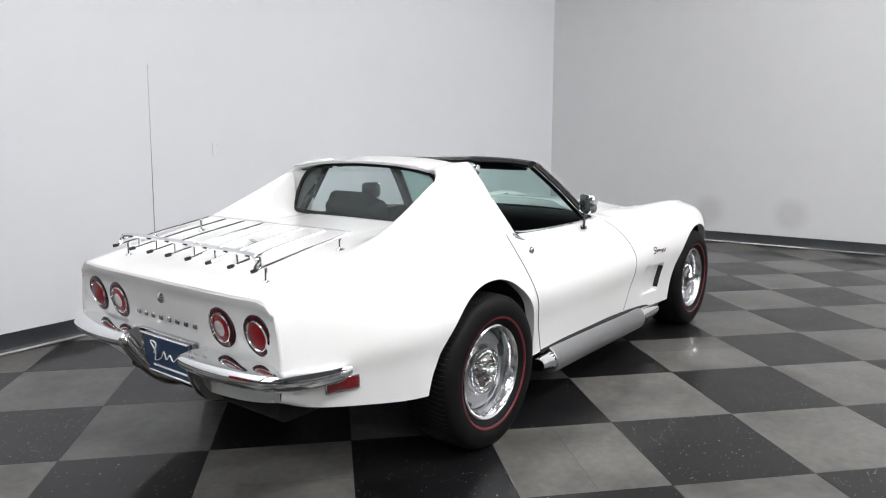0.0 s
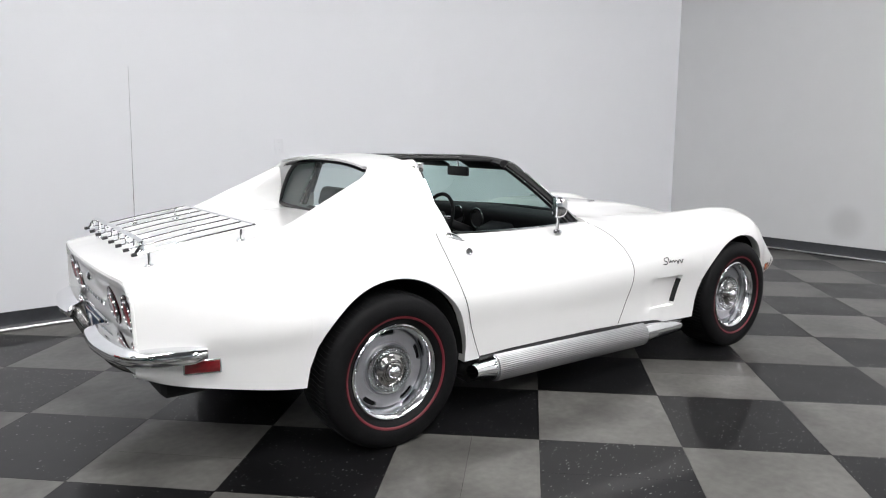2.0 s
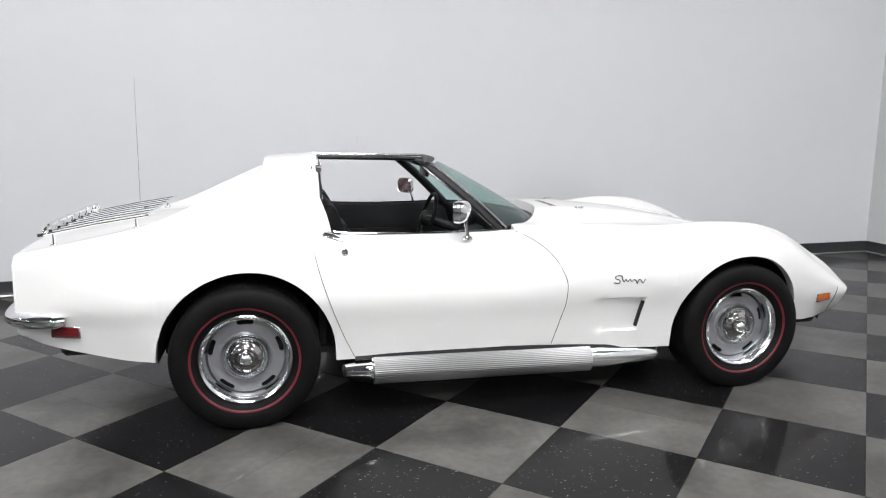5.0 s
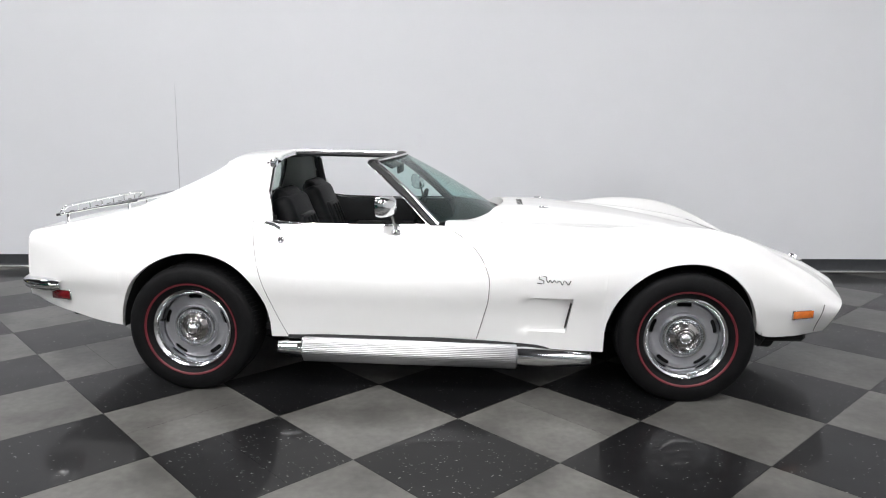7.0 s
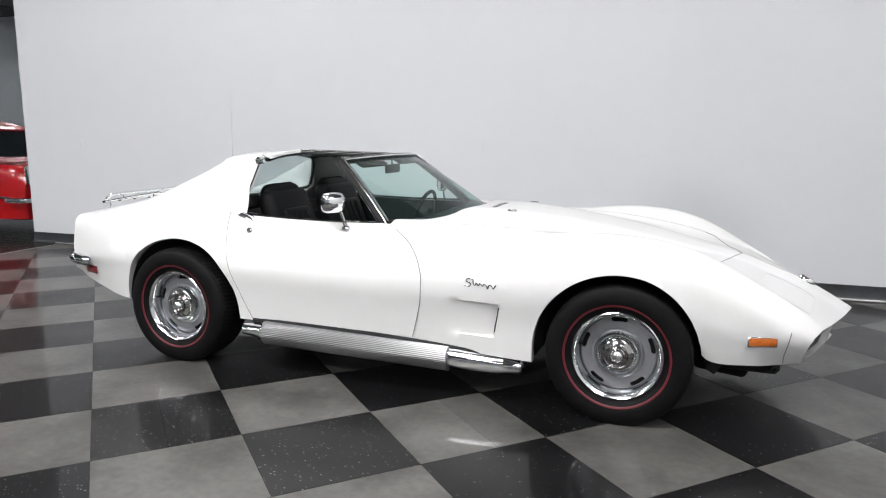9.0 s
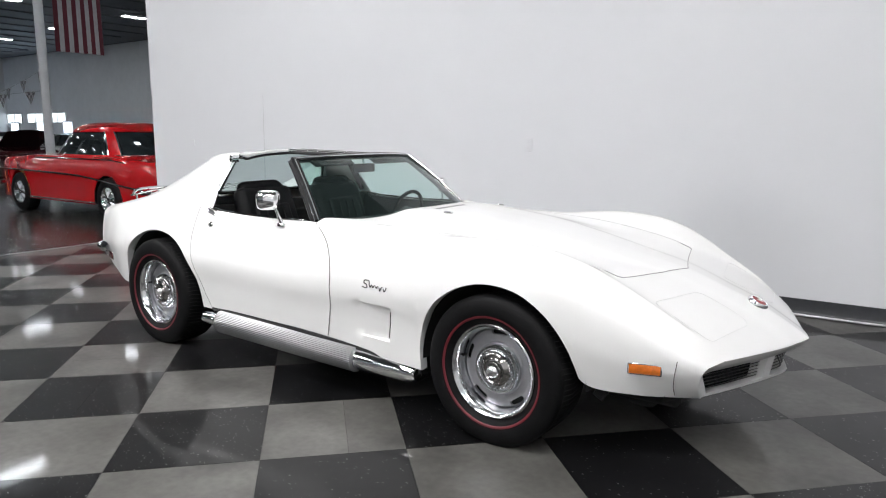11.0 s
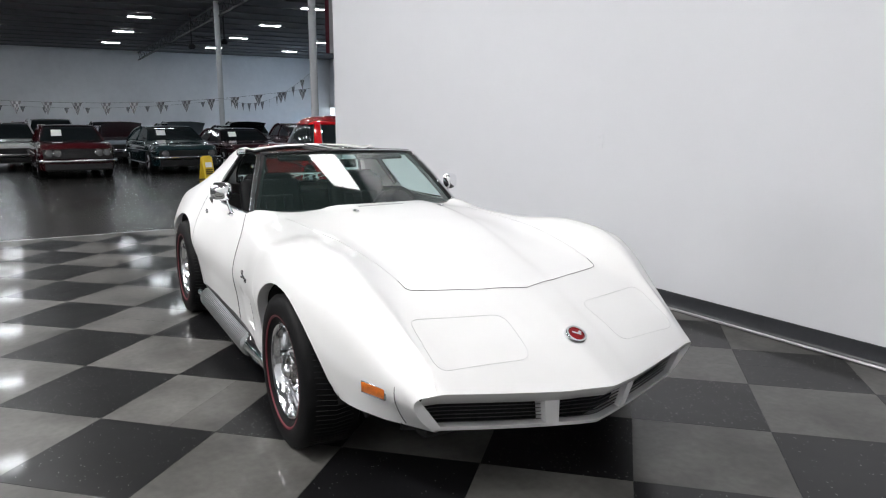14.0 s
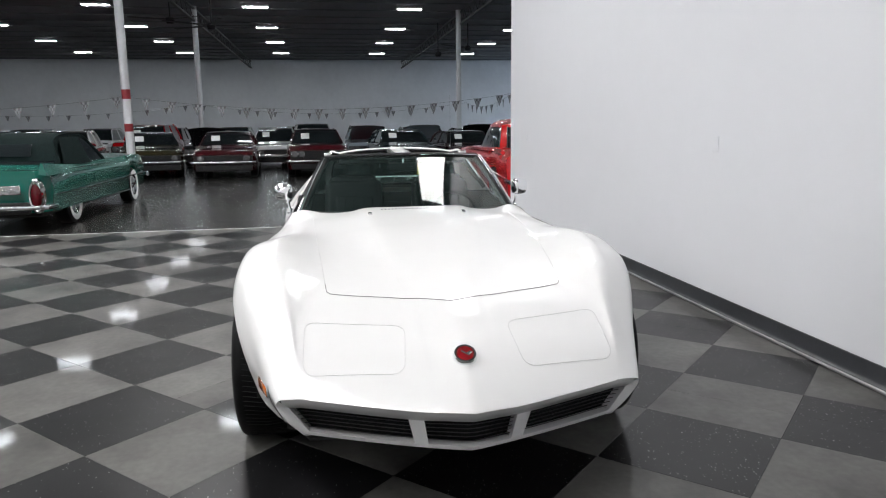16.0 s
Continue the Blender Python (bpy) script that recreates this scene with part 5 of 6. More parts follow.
def ceiling_lamp(x, y):
    t = thing("ceiling_lamp", pose(x, y, CEIL - 0.075), "bright white rectangular ceiling lamp", "ceiling lamp", "hall ceiling lamps")
    part("housing", rbox(0.36, 1.00, 0.08, 0.01, 1, (0, 0, 0.035)), STEEL, t)
    part("diffuser", rbox(0.28, 0.92, 0.02, 0.004, 1, (0, 0, -0.012)), LAMPGLOW, t, "glowing white diffuser")


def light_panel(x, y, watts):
    """A long bright panel under the ceiling of the bay, out of view; watts adds fill."""
    t = thing("light_panel", pose(x, y, CEIL - 0.06), "long bright white light panel under the ceiling, out of view", "ceiling lamp", "bay light panels")
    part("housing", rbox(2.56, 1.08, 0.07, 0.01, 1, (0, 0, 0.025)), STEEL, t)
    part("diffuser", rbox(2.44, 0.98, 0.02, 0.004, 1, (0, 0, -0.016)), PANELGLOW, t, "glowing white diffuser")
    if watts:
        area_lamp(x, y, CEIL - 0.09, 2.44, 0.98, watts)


# Panels of the first three columns are unseen, added to light car and floor.
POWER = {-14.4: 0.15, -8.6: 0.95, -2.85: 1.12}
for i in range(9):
    # Row -20.2 is also an addition, lifting the south side of the hall.
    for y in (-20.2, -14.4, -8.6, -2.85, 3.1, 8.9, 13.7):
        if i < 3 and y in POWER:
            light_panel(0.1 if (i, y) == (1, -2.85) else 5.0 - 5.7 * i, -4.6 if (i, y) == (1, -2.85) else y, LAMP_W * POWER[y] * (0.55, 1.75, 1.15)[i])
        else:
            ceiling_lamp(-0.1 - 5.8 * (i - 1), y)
# The one panel known from its reflection in the windscreen.
light_panel(-1.62, 1.45, 0)

# ceiling fans with long blades
for x, y, z in ((-27.5, 4.9, 4.62), (-20.4, -5.45, 5.0), (-31.5, 11.9, 5.0)):
    fan = thing("ceiling_fan", pose(x, y, z), "dark ceiling fan on a long drop rod", "ceiling fan", "hall ceiling fans")
    mesh_ob("drop_rod", *tube([(0, 0, 0), (0, 0, CEIL - z)], 0.022, 8), BLACK, fan)
    mesh_ob("motor", *lathe([(0, -0.13), (0.10, -0.12), (0.16, -0.04), (0.15, 0.06), (0.05, 0.12)], 20, axis="z"), BLACK, fan)
    for k in range(3):
        a = 0.9 + k * 2 * math.pi / 3
        bl = part("blade", rbox(1.25, 0.14, 0.012, 0.004, 1, (0.72, 0, 0.02), (8, 0, 0)), BLACK, fan)
        bl.rotation_euler = (0, 0, a)

# small high windows in the far corner of the hall
for k, x in enumerate((-45.0, -42.3, -39.6)):
    wn = tagged(new("window_%d" % (k + 1)), "small daylit window in the pale hall wall", kind="structure")
    part("pane", rbox(1.9, 0.02, 0.56, 0, 1, (x, 18.488, 2.2)), DAYLIGHT, wn)
    for dz in (-0.30, 0.30):
        part("window_frame", rbox(2.04, 0.04, 0.06, 0.005, 1, (x, 18.482, 2.2 + dz)), STEEL, wn)
    for dx in (-0.98, 0, 0.98):
        part("window_frame", rbox(0.06, 0.036, 0.54, 0.005, 1, (x + dx, 18.480, 2.2)), STEEL, wn)

CHECK = material("dark_checked_cloth", (0.10, 0.10, 0.11), 0.8, noise_scale=6, noise_amount=0.1)
PENW = material("pale_cloth", (0.34, 0.35, 0.37), 0.8, noise_scale=6, noise_amount=0.1)


def pennants(a, b, sag, n, seed, size=1.0):
    rnd = random.Random(seed)
    t = thing("pennant_string", Matrix(), "string of small black and white checkered pennants", "pennants", "pennant strings")
    a, b = np.array(a), np.array(b)
    pts = [a + (b - a) * k / 40 - np.array((0, 0, sag * 4 * (k / 40) * (1 - k / 40))) for k in range(41)]
    mesh_ob("cord", *tube(pts, 0.003, 4), GIRDER, t)
    for k in range(n):
        f = (k + 0.5) / n
        p = a + (b - a) * f - np.array((0, 0, sag * 4 * f * (1 - f)))
        d = (b - a) / np.linalg.norm(b - a)
        w, h, tw = 0.115 * size, 0.30 * size, rnd.uniform(-0.35, 0.35)
        d2 = np.array((d[0] * math.cos(tw) - d[1] * math.sin(tw), d[0] * math.sin(tw) + d[1] * math.cos(tw), 0))
        # checks in rows, narrowing to the tip
        for mat, par in ((CHECK, 0), (PENW, 1)):
            V, F = [], []
            for r in range(4):
                z0, z1 = r / 4, (r + 1) / 4
                for c in range(4):
                    if (r + c) % 2 == par:
                        continue
                    q = []
                    for u, z in ((c / 4, z0), ((c + 1) / 4, z0), ((c + 1) / 4, z1), (c / 4, z1)):
                        hw = w * (1 - z)
                        q.append(p + d2 * (-hw + 2 * hw * u) - np.array((0, 0, h * z)))
                    V += [tuple(v) for v in q]
                    F.append((len(V) - 4, len(V) - 3, len(V) - 2, len(V) - 1))
            mesh_ob("pennant", V, F, mat, t, smooth=False)


pennants((-13.85, -5.27, 2.16), (-13.95, 5.35, 2.32), 0.40, 17, 1)
pennants((-13.85, -5.27, 2.22), (-12.5, -16.5, 2.3), 0.45, 15, 2)
pennants((-24.0, -5.45, 2.3), (-24.0, 5.5, 2.3), 0.4, 16, 3, 0.75)
pennants((-24.0, -5.45, 2.3), (-24.0, -17, 2.3), 0.4, 16, 4, 0.75)
pennants((-24.0, 5.5, 2.3), (-14.0, 5.5, 2.9), 0.5, 12, 5)

flag = thing("hanging_flag", pose(-14.2, 5.86, 3.30), "large striped red and white flag hanging from the roof", "flag")
FR, FW = material("flag_red", (0.10, 0.012, 0.022), 0.8, noise_scale=5, noise_amount=0.15), material("flag_white", (0.40, 0.39, 0.40), 0.8, noise_scale=5, noise_amount=0.1)
for k in range(11):
    y0, y1 = k * 0.112, (k + 1) * 0.112
    P = [[(0.05 * math.sin(2.2 * y + 0.4 * z), y, z) for y in np.linspace(y0, y1, 4)] for z in np.linspace(0, 2.55, 12)]
    mesh_ob("stripe", *grid(P), FW if k % 2 else FR, flag)
for y in (0.05, 1.18):
    mesh_ob("flag_cord", *tube([(0, y, 2.55), (0, y, CEIL - 3.30 + 0.01)], 0.008, 5), STEEL, flag)
mesh_ob("flag_pole", *tube([(0, -0.1, 2.56), (0, 1.25, 2.56)], 0.02, 8), STEEL, flag)

# three small high-lit windows in the far hall wall
SKYPANE = material("daylight_pane", (0.75, 0.87, 1.0), 0.3, emit=2.2)
for k, x in enumerate((-45.0, -41.6, -38.4)):
    w = thing("window_%d" % (k + 1), pose(x, 18.5, 1.62), "small bright daylight window in the hall wall", "window", kind="structure")
    part("window_frame", rbox(1.15, 0.06, 0.75, 0.01, 1, (0, -0.03, 0)), STEEL, w)
    for dx in (-0.26, 0.26):
        part("pane", rbox(0.48, 0.02, 0.62, 0.0, 1, (dx, -0.062, 0)), SKYPANE, w)
d = bpy.data.lights.new("window_daylight", "AREA")
d.shape, d.size, d.size_y, d.energy, d.color = "RECTANGLE", 5.0, 0.9, 220, (0.55, 0.75, 1.0)
o = new("window_daylight", d)
o.matrix_world = pose(-39.6, 18.35, 1.7, -90, 0, 0)

# ceiling fan motor hanging in the hall
for x, y in ((-21.0, -4.2), (-27.5, 6.3)):
    f = thing("ceiling_fan", pose(x, y, CEIL), "dark hanging ceiling fan with long thin blades", "ceiling fan", "ceiling fans")
    mesh_ob("rod", *tube([(0, 0, 0.01), (0, 0, -1.0)], 0.03, 8), BLACK, f)
    mesh_ob("motor", *lathe([(0, -1.25), (0.12, -1.22), (0.16, -1.1), (0.10, -1.0), (0, -0.98)], 20, axis="z"), BLACK, f)
    for k in range(5):
        a = k * 2 * math.pi / 5 + 0.3
        part("blade", rbox(1.6, 0.14, 0.012, 0.003, 1, (0.95 * math.cos(a), 0.95 * math.sin(a), -1.08), (8, 0, math.degrees(a))), BLACK, f)

# yellow wet-floor sign
sg_ = thing("floor_sign", pose(-12.5, 2.03, 0, 0, 0, 10), "yellow folding wet-floor sign standing on concrete", "sign")
for s in (-1, 1):
    p = part("panel", rbox(0.012, 0.26, 0.56, 0.005, 1, (s * 0.10, 0, 0.28), (0, -s * 17, 0)), YELLOW, sg_)
part("panel_mark", rbox(0.004, 0.16, 0.12, 0, 1, (0.125, 0, 0.36), (0, -17, 0)), PLASTIC, sg_)
for k in range(3):
    part("panel_bar", rbox(0.004, 0.17, 0.025, 0, 1, (0.150 + 0.0105 * k, 0, 0.24 - 0.045 * k), (0, -17, 0)), BLACK, sg_)
part("handle", rbox(0.05, 0.20, 0.04, 0.01, 2, (0, 0, 0.555)), YELLOW, sg_)


# ---- parked classic cars ----
def car_paint(name, c):
    return material(name, c, 0.25, coat=1.0, noise_scale=2, noise_amount=0.05)


def old_car(m, paint, label, length=4.7, width=1.75, hood=0.86, deck_h=0.90, belt=0.95, roof=1.34, cabin=(-1.55, -0.95, 0.35, 0.95), lamps=4, quarter=0.34, glass=(0.85, 0.66), sheet=True, lid=None, top=None, white_wall=False, wheels=(-1.38, 1.38), trim=True, fins=0.0, skirt=None, sill=0.24, low=0.935, roof_drop=0.06, tails=True, house=None, bumpers=(0.46, 0.48), group="parked classic cars"):
    """An old car at m, x forward: rounded body, glasshouse, bumpers, grille, lamps, wheels."""
    t = thing("classic_car", m, label, "car", group)
    hood, deck_h, belt, roof = hood * low, deck_h * low, belt * low, roof * low
    h, w = length / 2, width / 2
    R = 0.36
    ztop = pchip([-h, -h + 0.12, -h + 0.7, cabin[0], cabin[3], h - 0.8, h - 0.12, h], [deck_h - 0.16 * (fins == 0), deck_h - 0.03 * (fins == 0), deck_h, belt, belt, hood, hood - 0.04, hood - 0.15])
    ww = pchip([-h, -h + 0.25, -0.8, 0.8, h - 0.3, h], [w * 0.86, w * 0.95, w, w, w * 0.96, w * 0.88])
    P = []
    ss = sorted(list(np.linspace(-h, h, 70)) + [a + d for a in wheels for d in (-R - 0.002, -R + 0.004, R - 0.004, R + 0.002)])
    for s in ss:
        zt, y = float(ztop(s)), float(ww(s))
        zb = sill
        for a in wheels:
            if abs(s - a) < R and not (skirt and a < 0):
                zb = max(zb, 0.33 + math.sqrt(R * R - (s - a) ** 2))
        fin = fins * max(0, min(1, (-s - 0.6) / 1.9)) ** 1.3
        q = smooth_line([(0, zt + 0.02), (y * 0.55, zt + 0.012), (y * 0.80, zt + fin * 0.15), (y * 0.92, zt - 0.012 + fin), (y * 0.97, zt - 0.075 + fin * 0.6), (y, zt - 0.28), (y * 0.985, 0.5)], 16)
        zmin = max(zb, sill)
        side = [(a, b) for a, b in q if b > zmin + 0.01]
        side += [(y * 0.97, zmin)] * 1
        dd = np.array(side)
        u = np.r_[0, np.cumsum(np.linalg.norm(np.diff(dd, axis=0), axis=1))]
        uu_ = np.linspace(0, u[-1], 18)
        e_ = max(0, min(1, (abs(s) - h + 0.7) / 0.7)) * math.copysign(0.13, s)
        P.append([(s - e_ * (np.interp(k, u, dd[:, 0]) / w) ** 3, np.interp(k, u, dd[:, 0]), np.interp(k, u, dd[:, 1])) for k in uu_])
    V, F = both(*grid(P))
    ends = []
    for row in (P[0], P[-1]):
        loop = [tuple(p) for p in row] + [(p[0], -p[1], p[2]) for p in reversed(row)]
        ends.append((loop, [tuple(range(len(loop)))]))
    mesh_ob("body", *merge((V, F), *ends), paint, t)
    part("underside", rbox(length * 0.92, width * 0.8, 0.25, 0.02, 1, (0, 0, 0.34)), VOID, t)
    a0, a1, a2, a3 = cabin
    gw0, gw1 = w * glass[0], w * glass[1]
    prof = smooth_line([(a0, belt - 0.02), ((a0 + a1) / 2 - 0.04, (belt + roof) / 2 + 0.06), (a1, roof - 0.035), ((a1 + a2) / 2, roof), (a2, roof - 0.04), ((a2 + a3) / 2 + 0.03, (belt + roof) / 2 - 0.02), (a3, belt - 0.02)], 30)
    G = []
    for x, z in prof:
        k = (z - belt) / (roof - belt)
        yy_ = gw0 + (gw1 - gw0) * max(0, min(1, k))
        G.append([(x, -yy_, z), (x, -yy_ * 0.6, z + 0.012 * k), (x, 0, z + 0.018 * k), (x, yy_ * 0.6, z + 0.012 * k), (x, yy_, z)])
    G = np.array(G)
    if house:
        house(t)
    else:
        sides = []
        for sgn, jj in ((1, -1), (-1, 0)):
            loop = [tuple(G[k, jj]) for k in range(len(G))]
            sides.append((loop, [tuple(range(len(loop)))]))
        mesh_ob("glass", *merge(grid(G), *sides), DARKGLASS, t, "dark window glass")
        i0, i1 = 1 if skirt else int(np.argmin(abs(prof[:, 0] - a1))), int(np.argmin(abs(prof[:, 0] - a2)))
        rp = np.array(G[i0:i1 + 1])
        rp[:, :, 2] += 0.012
        rp[:, 0, 1] -= 0.02
        rp[:, -1, 1] += 0.02
        skirt_ = rp[:, [0, -1]].copy()
        skirt_[:, :, 2] -= roof_drop
        shell = np.concatenate([skirt_[:, :1], rp, skirt_[:, 1:]], 1)
        mesh_ob("roof", *grid(shell), top or paint, t)
    for sgn in (-1, 1):
        if not house:
            jj = 0 if sgn < 0 else -1
            for seg, rad in (((0, i0 + 2), 0.045), ((i1, len(G)), 0.022)):
                mesh_ob("pillar", *tube(G[seg[0]:seg[1], jj] + np.array((0, sgn * 0.004, 0.004)), rad, 6), top or paint, t)
            # painted rear quarter between the back window and the side glass
            back = prof[:int(np.argmin(abs(prof[:, 0] - a1))) + 1]
            zq = np.linspace(belt - 0.02, roof - 0.045, 7)
            xq = np.interp(zq, back[:, 1], back[:, 0])
            yq = gw0 + (gw1 - gw0) * np.clip((zq - belt) / (roof - belt), 0, 1)
            mesh_ob("rear_quarter", *grid([[(x - 0.004, sgn * (y - 0.03), z), (x + 0.002, sgn * (y + 0.006), z), (x + quarter * 0.5, sgn * (y + 0.008), z), (x + quarter * (1.0 - 0.25 * k), sgn * (y + 0.006), z), (x + quarter * (1.0 - 0.25 * k), sgn * (y - 0.02), z)] for x, y, z, k in zip(xq, yq, zq, np.linspace(0, 1, 7))]), top or paint, t)
            xm = (a0 + a3) / 2 - 0.1
            mesh_ob("pillar", *tube([(xm, sgn * (gw0 + 0.004), belt - 0.02), (xm + 0.04, sgn * (gw1 + 0.008), roof - 0.03)], 0.03, 6), top or paint, t)
        mesh_ob("belt_trim", *tube([(x, sgn * (float(ww(x)) * 0.975), float(ztop(x)) - 0.045) for x in np.linspace(a0, a3, 8)], 0.010, 5), CHROME, t)
        if trim:
            mesh_ob("side_trim", *tube([(x, sgn * (float(ww(x)) + 0.004), 0.62) for x in np.linspace(-h + 0.15, h - 0.15, 14)], 0.010, 5), CHROME, t)
        mesh_ob("rocker_trim", *tube([(x, sgn * (float(ww(x)) * 0.985), 0.27) for x in np.linspace(wheels[0] + R, wheels[1] - R, 6)], 0.014, 5), CHROME2, t)
        for wx in wheels:
            tr = mesh_ob("wheel", *lathe([(0.19, 0.10), (0.23, 0.115), (0.29, 0.11), (0.325, 0.08), (0.335, 0.0), (0.325, -0.09), (0.2, -0.1)], 32), TYRE, t, "black tyre")
            tr.location, tr.rotation_euler = (wx, sgn * (w - 0.135 - (0.09 if skirt and wx < 0 else 0)), 0.330), (0, 0, 0 if sgn > 0 else math.pi)
            if white_wall:
                mesh_ob("white_wall", *lathe([(0.20, 0.107), (0.235, 0.1185), (0.285, 0.1135)], 32), PLASTIC, tr, "white sidewall band")
            mesh_ob("hub", *lathe([(0, 0.10), (0.05, 0.098), (0.08, 0.085), (0.14, 0.07), (0.175, 0.10), (0.195, 0.108)], 32), CHROME, tr, "bright wheel")
            spk = []
            for k in range(5):
                a = 2 * math.pi * k / 5
                spk.append(tube([(0.05 * math.cos(a), 0.085, 0.05 * math.sin(a)), (0.165 * math.cos(a), 0.098, 0.165 * math.sin(a))], 0.020, 6, flat=0.5))
            mesh_ob("spokes", *merge(*spk), SILVER, tr)
    for e, zz in zip((1, -1), bumpers):
        xb = e * h
        bp = smooth_line([(xb - e * 0.25, -w * 1.0, zz), (xb + e * 0.02, -w * 0.93, zz), (xb + e * 0.07, -w * 0.5, zz), (xb + e * 0.08, 0, zz), (xb + e * 0.07, w * 0.5, zz), (xb + e * 0.02, w * 0.93, zz), (xb - e * 0.25, w * 1.0, zz)], 30)
        mesh_ob("bumper", *tube(bp, 0.022, 8, flat=1.5), CHROME2, t, "chrome bumper")
    gx = h + 0.003
    part("grille", rbox(0.03, width * 0.86, 0.23, 0.01, 1, (gx, 0, hood - 0.27)), BLACK, t)
    for k in range(3):
        part("grille_bar", rbox(0.012, width * 0.78, 0.008, 0.002, 1, (gx + 0.016, 0, hood - 0.31 + 0.05 * k)), VOID, t)
    for y in ((-0.66, -0.47, 0.47, 0.66) if lamps == 4 else (-0.62, 0.62)):
        hl = mesh_ob("headlamp", *lathe([(0, 0.03), (0.05, 0.026), (0.075, 0.012)], 24, (gx + 0.012, y * w / 0.91, hood - 0.25), "x"), HEADLENS, t)
        mesh_ob("rim", *lathe([(0.073, 0.012), (0.08, 0.022), (0.09, 0.012), (0.092, -0.01)], 24, (gx + 0.012, y * w / 0.91, hood - 0.25), "x"), CHROME, hl)
    # Black box below the bumper stands for shade on the lower body.
    part("front_valance", rbox(0.05, width * 0.84, 0.17, 0.02, 1, (h - 0.01, 0, 0.315)), BLACK, t)
    for y in (-1, 1) if tails else ():
        part("tail_lamp", rbox(0.03, 0.26, 0.09, 0.012, 2, (-h - 0.006, y * w * 0.62, deck_h - 0.26)), REDLENS, t)
    if sheet:
        k = int(0.8 * len(G))
        q0 = (G[k, 2] + G[k, 1]) / 2
        part("price_sheet", rbox(0.004, 0.24, 0.20, 0, 1, (q0[0] + 0.02, q0[1] - 0.12, q0[2] + 0.02), (0, -38, 0)), PAPER, t, "white price sheet")
    if lid:
        P = [[(a3 + 0.15 + k * 0.80, y, belt + 0.02 + k * 0.50 - 0.10 * (y / w) ** 2 + 0.05 * math.sin(3.1 * k)) for y in (-w * 0.72, -w * 0.3, 0, w * 0.3, w * 0.72)] for k in np.linspace(0, 1, 5)]
        P = np.array(P)
        b2 = P.copy()
        b2[:, :, 0] += 0.03
        b2[:, :, 2] -= 0.02
        mesh_ob("raised_bonnet", *merge(grid(P), grid(b2)), lid, t, "raised bonnet")
    return t


def facing(x, y, yaw=0.0):
    return pose(x, y, -0.004, 0, 0, yaw)


MAROON = car_paint("maroon_paint", (0.055, 0.005, 0.008))
CRIMSON = car_paint("bright_red_paint", (0.40, 0.004, 0.007))
DTEAL = car_paint("dark_teal_paint", (0.010, 0.030, 0.037))
TURQ = car_paint("turquoise_paint", (0.012, 0.115, 0.088))
OLIVE = car_paint("olive_brown_paint", (0.030, 0.024, 0.009))
DARKM = car_paint("dark_wine_paint", (0.030, 0.006, 0.010))
WHITEP = car_paint("off_white_paint", (0.62, 0.63, 0.64))
BLACKP = car_paint("black_paint", (0.012, 0.012, 0.014))
SILVERP = car_paint("silver_blue_paint", (0.25, 0.28, 0.32))
CLOTHTOP = material("dark_green_canvas", (0.005, 0.010, 0.010), 0.9, spec=0.08, noise_scale=20, noise_amount=0.2, bump=0.4, bump_scale=200)

old_car(facing(-16.5, -3.28, 3), MAROON, "maroon two-door coupe with dark grille and price sheet", lamps=2)
old_car(facing(-16.4, -0.72, 2), MAROON, "maroon two-door sedan with four round headlamps", lamps=4, hood=0.96, belt=0.97, roof=1.39)
old_car(facing(-16.9, 1.90, 3), DTEAL, "dark teal fastback coupe with chrome bumper", lamps=2, cabin=(-1.9, -0.85, 0.3, 0.95))
old_car(facing(-17.8, 4.1, 4), DARKM, "dark wine sports coupe with low nose", lamps=2, length=4.5, hood=0.82, belt=0.88, roof=1.26)
old_car(facing(-17.2, -5.65, 12), OLIVE, "olive brown coupe with black roof", top=BLACKP, lamps=2)
old_car(facing(-22.6, -6.9, 0), CRIMSON, "red pickup-like wagon parked in the second row", roof=1.62, belt=1.05, hood=1.02, deck_h=1.0, cabin=(-1.9, -1.6, 0.3, 0.75))
old_car(facing(-22.8, -4.6, 0), BLACKP, "black coupe with its bonnet raised", lid=BLACKP)
old_car(facing(-21.0, -2.2, 3), WHITEP, "off-white sedan parked in the second row", roof=1.45)
old_car(facing(-23.6, -0.9, 3), WHITEP, "off-white wagon parked in the second row", roof=1.6, belt=1.02, hood=0.98, cabin=(-2.1, -1.9, 0.3, 0.85))
old_car(facing(-23.4, 1.2, 0), SILVERP, "grey-blue coupe parked in the second row", lid=MAROON)
old_car(facing(-23.2, 3.3, 0), DTEAL, "dark teal sedan with its bonnet raised", lid=SILVERP, roof=1.42)
old_car(facing(-22.8, 5.4, 0), BLACKP, "black coupe with its bonnet raised", lid=BLACKP)
old_car(facing(-21.4, 7.5, 0), MAROON, "maroon sedan with a raised dark bonnet", lid=BLACKP, roof=1.42)
old_car(facing(-20.2, 9.6, 0), WHITEP, "white and dark sedan parked in the second row", top=BLACKP)
for k, (pnt, lb) in enumerate(((BLACKP, "black"), (SILVERP, "silver-blue"), (WHITEP, "off-white"), (MAROON, "maroon"), (WHITEP, "off-white"), (CRIMSON, "red"), (BLACKP, "black"), (SILVERP, "silver-blue"), (DTEAL, "dark teal"))):
    old_car(facing(-28.0, -16 + 2.9 * k, 0), pnt, lb + " old car standing in the far row", roof=1.5, sheet=False, belt=0.98)
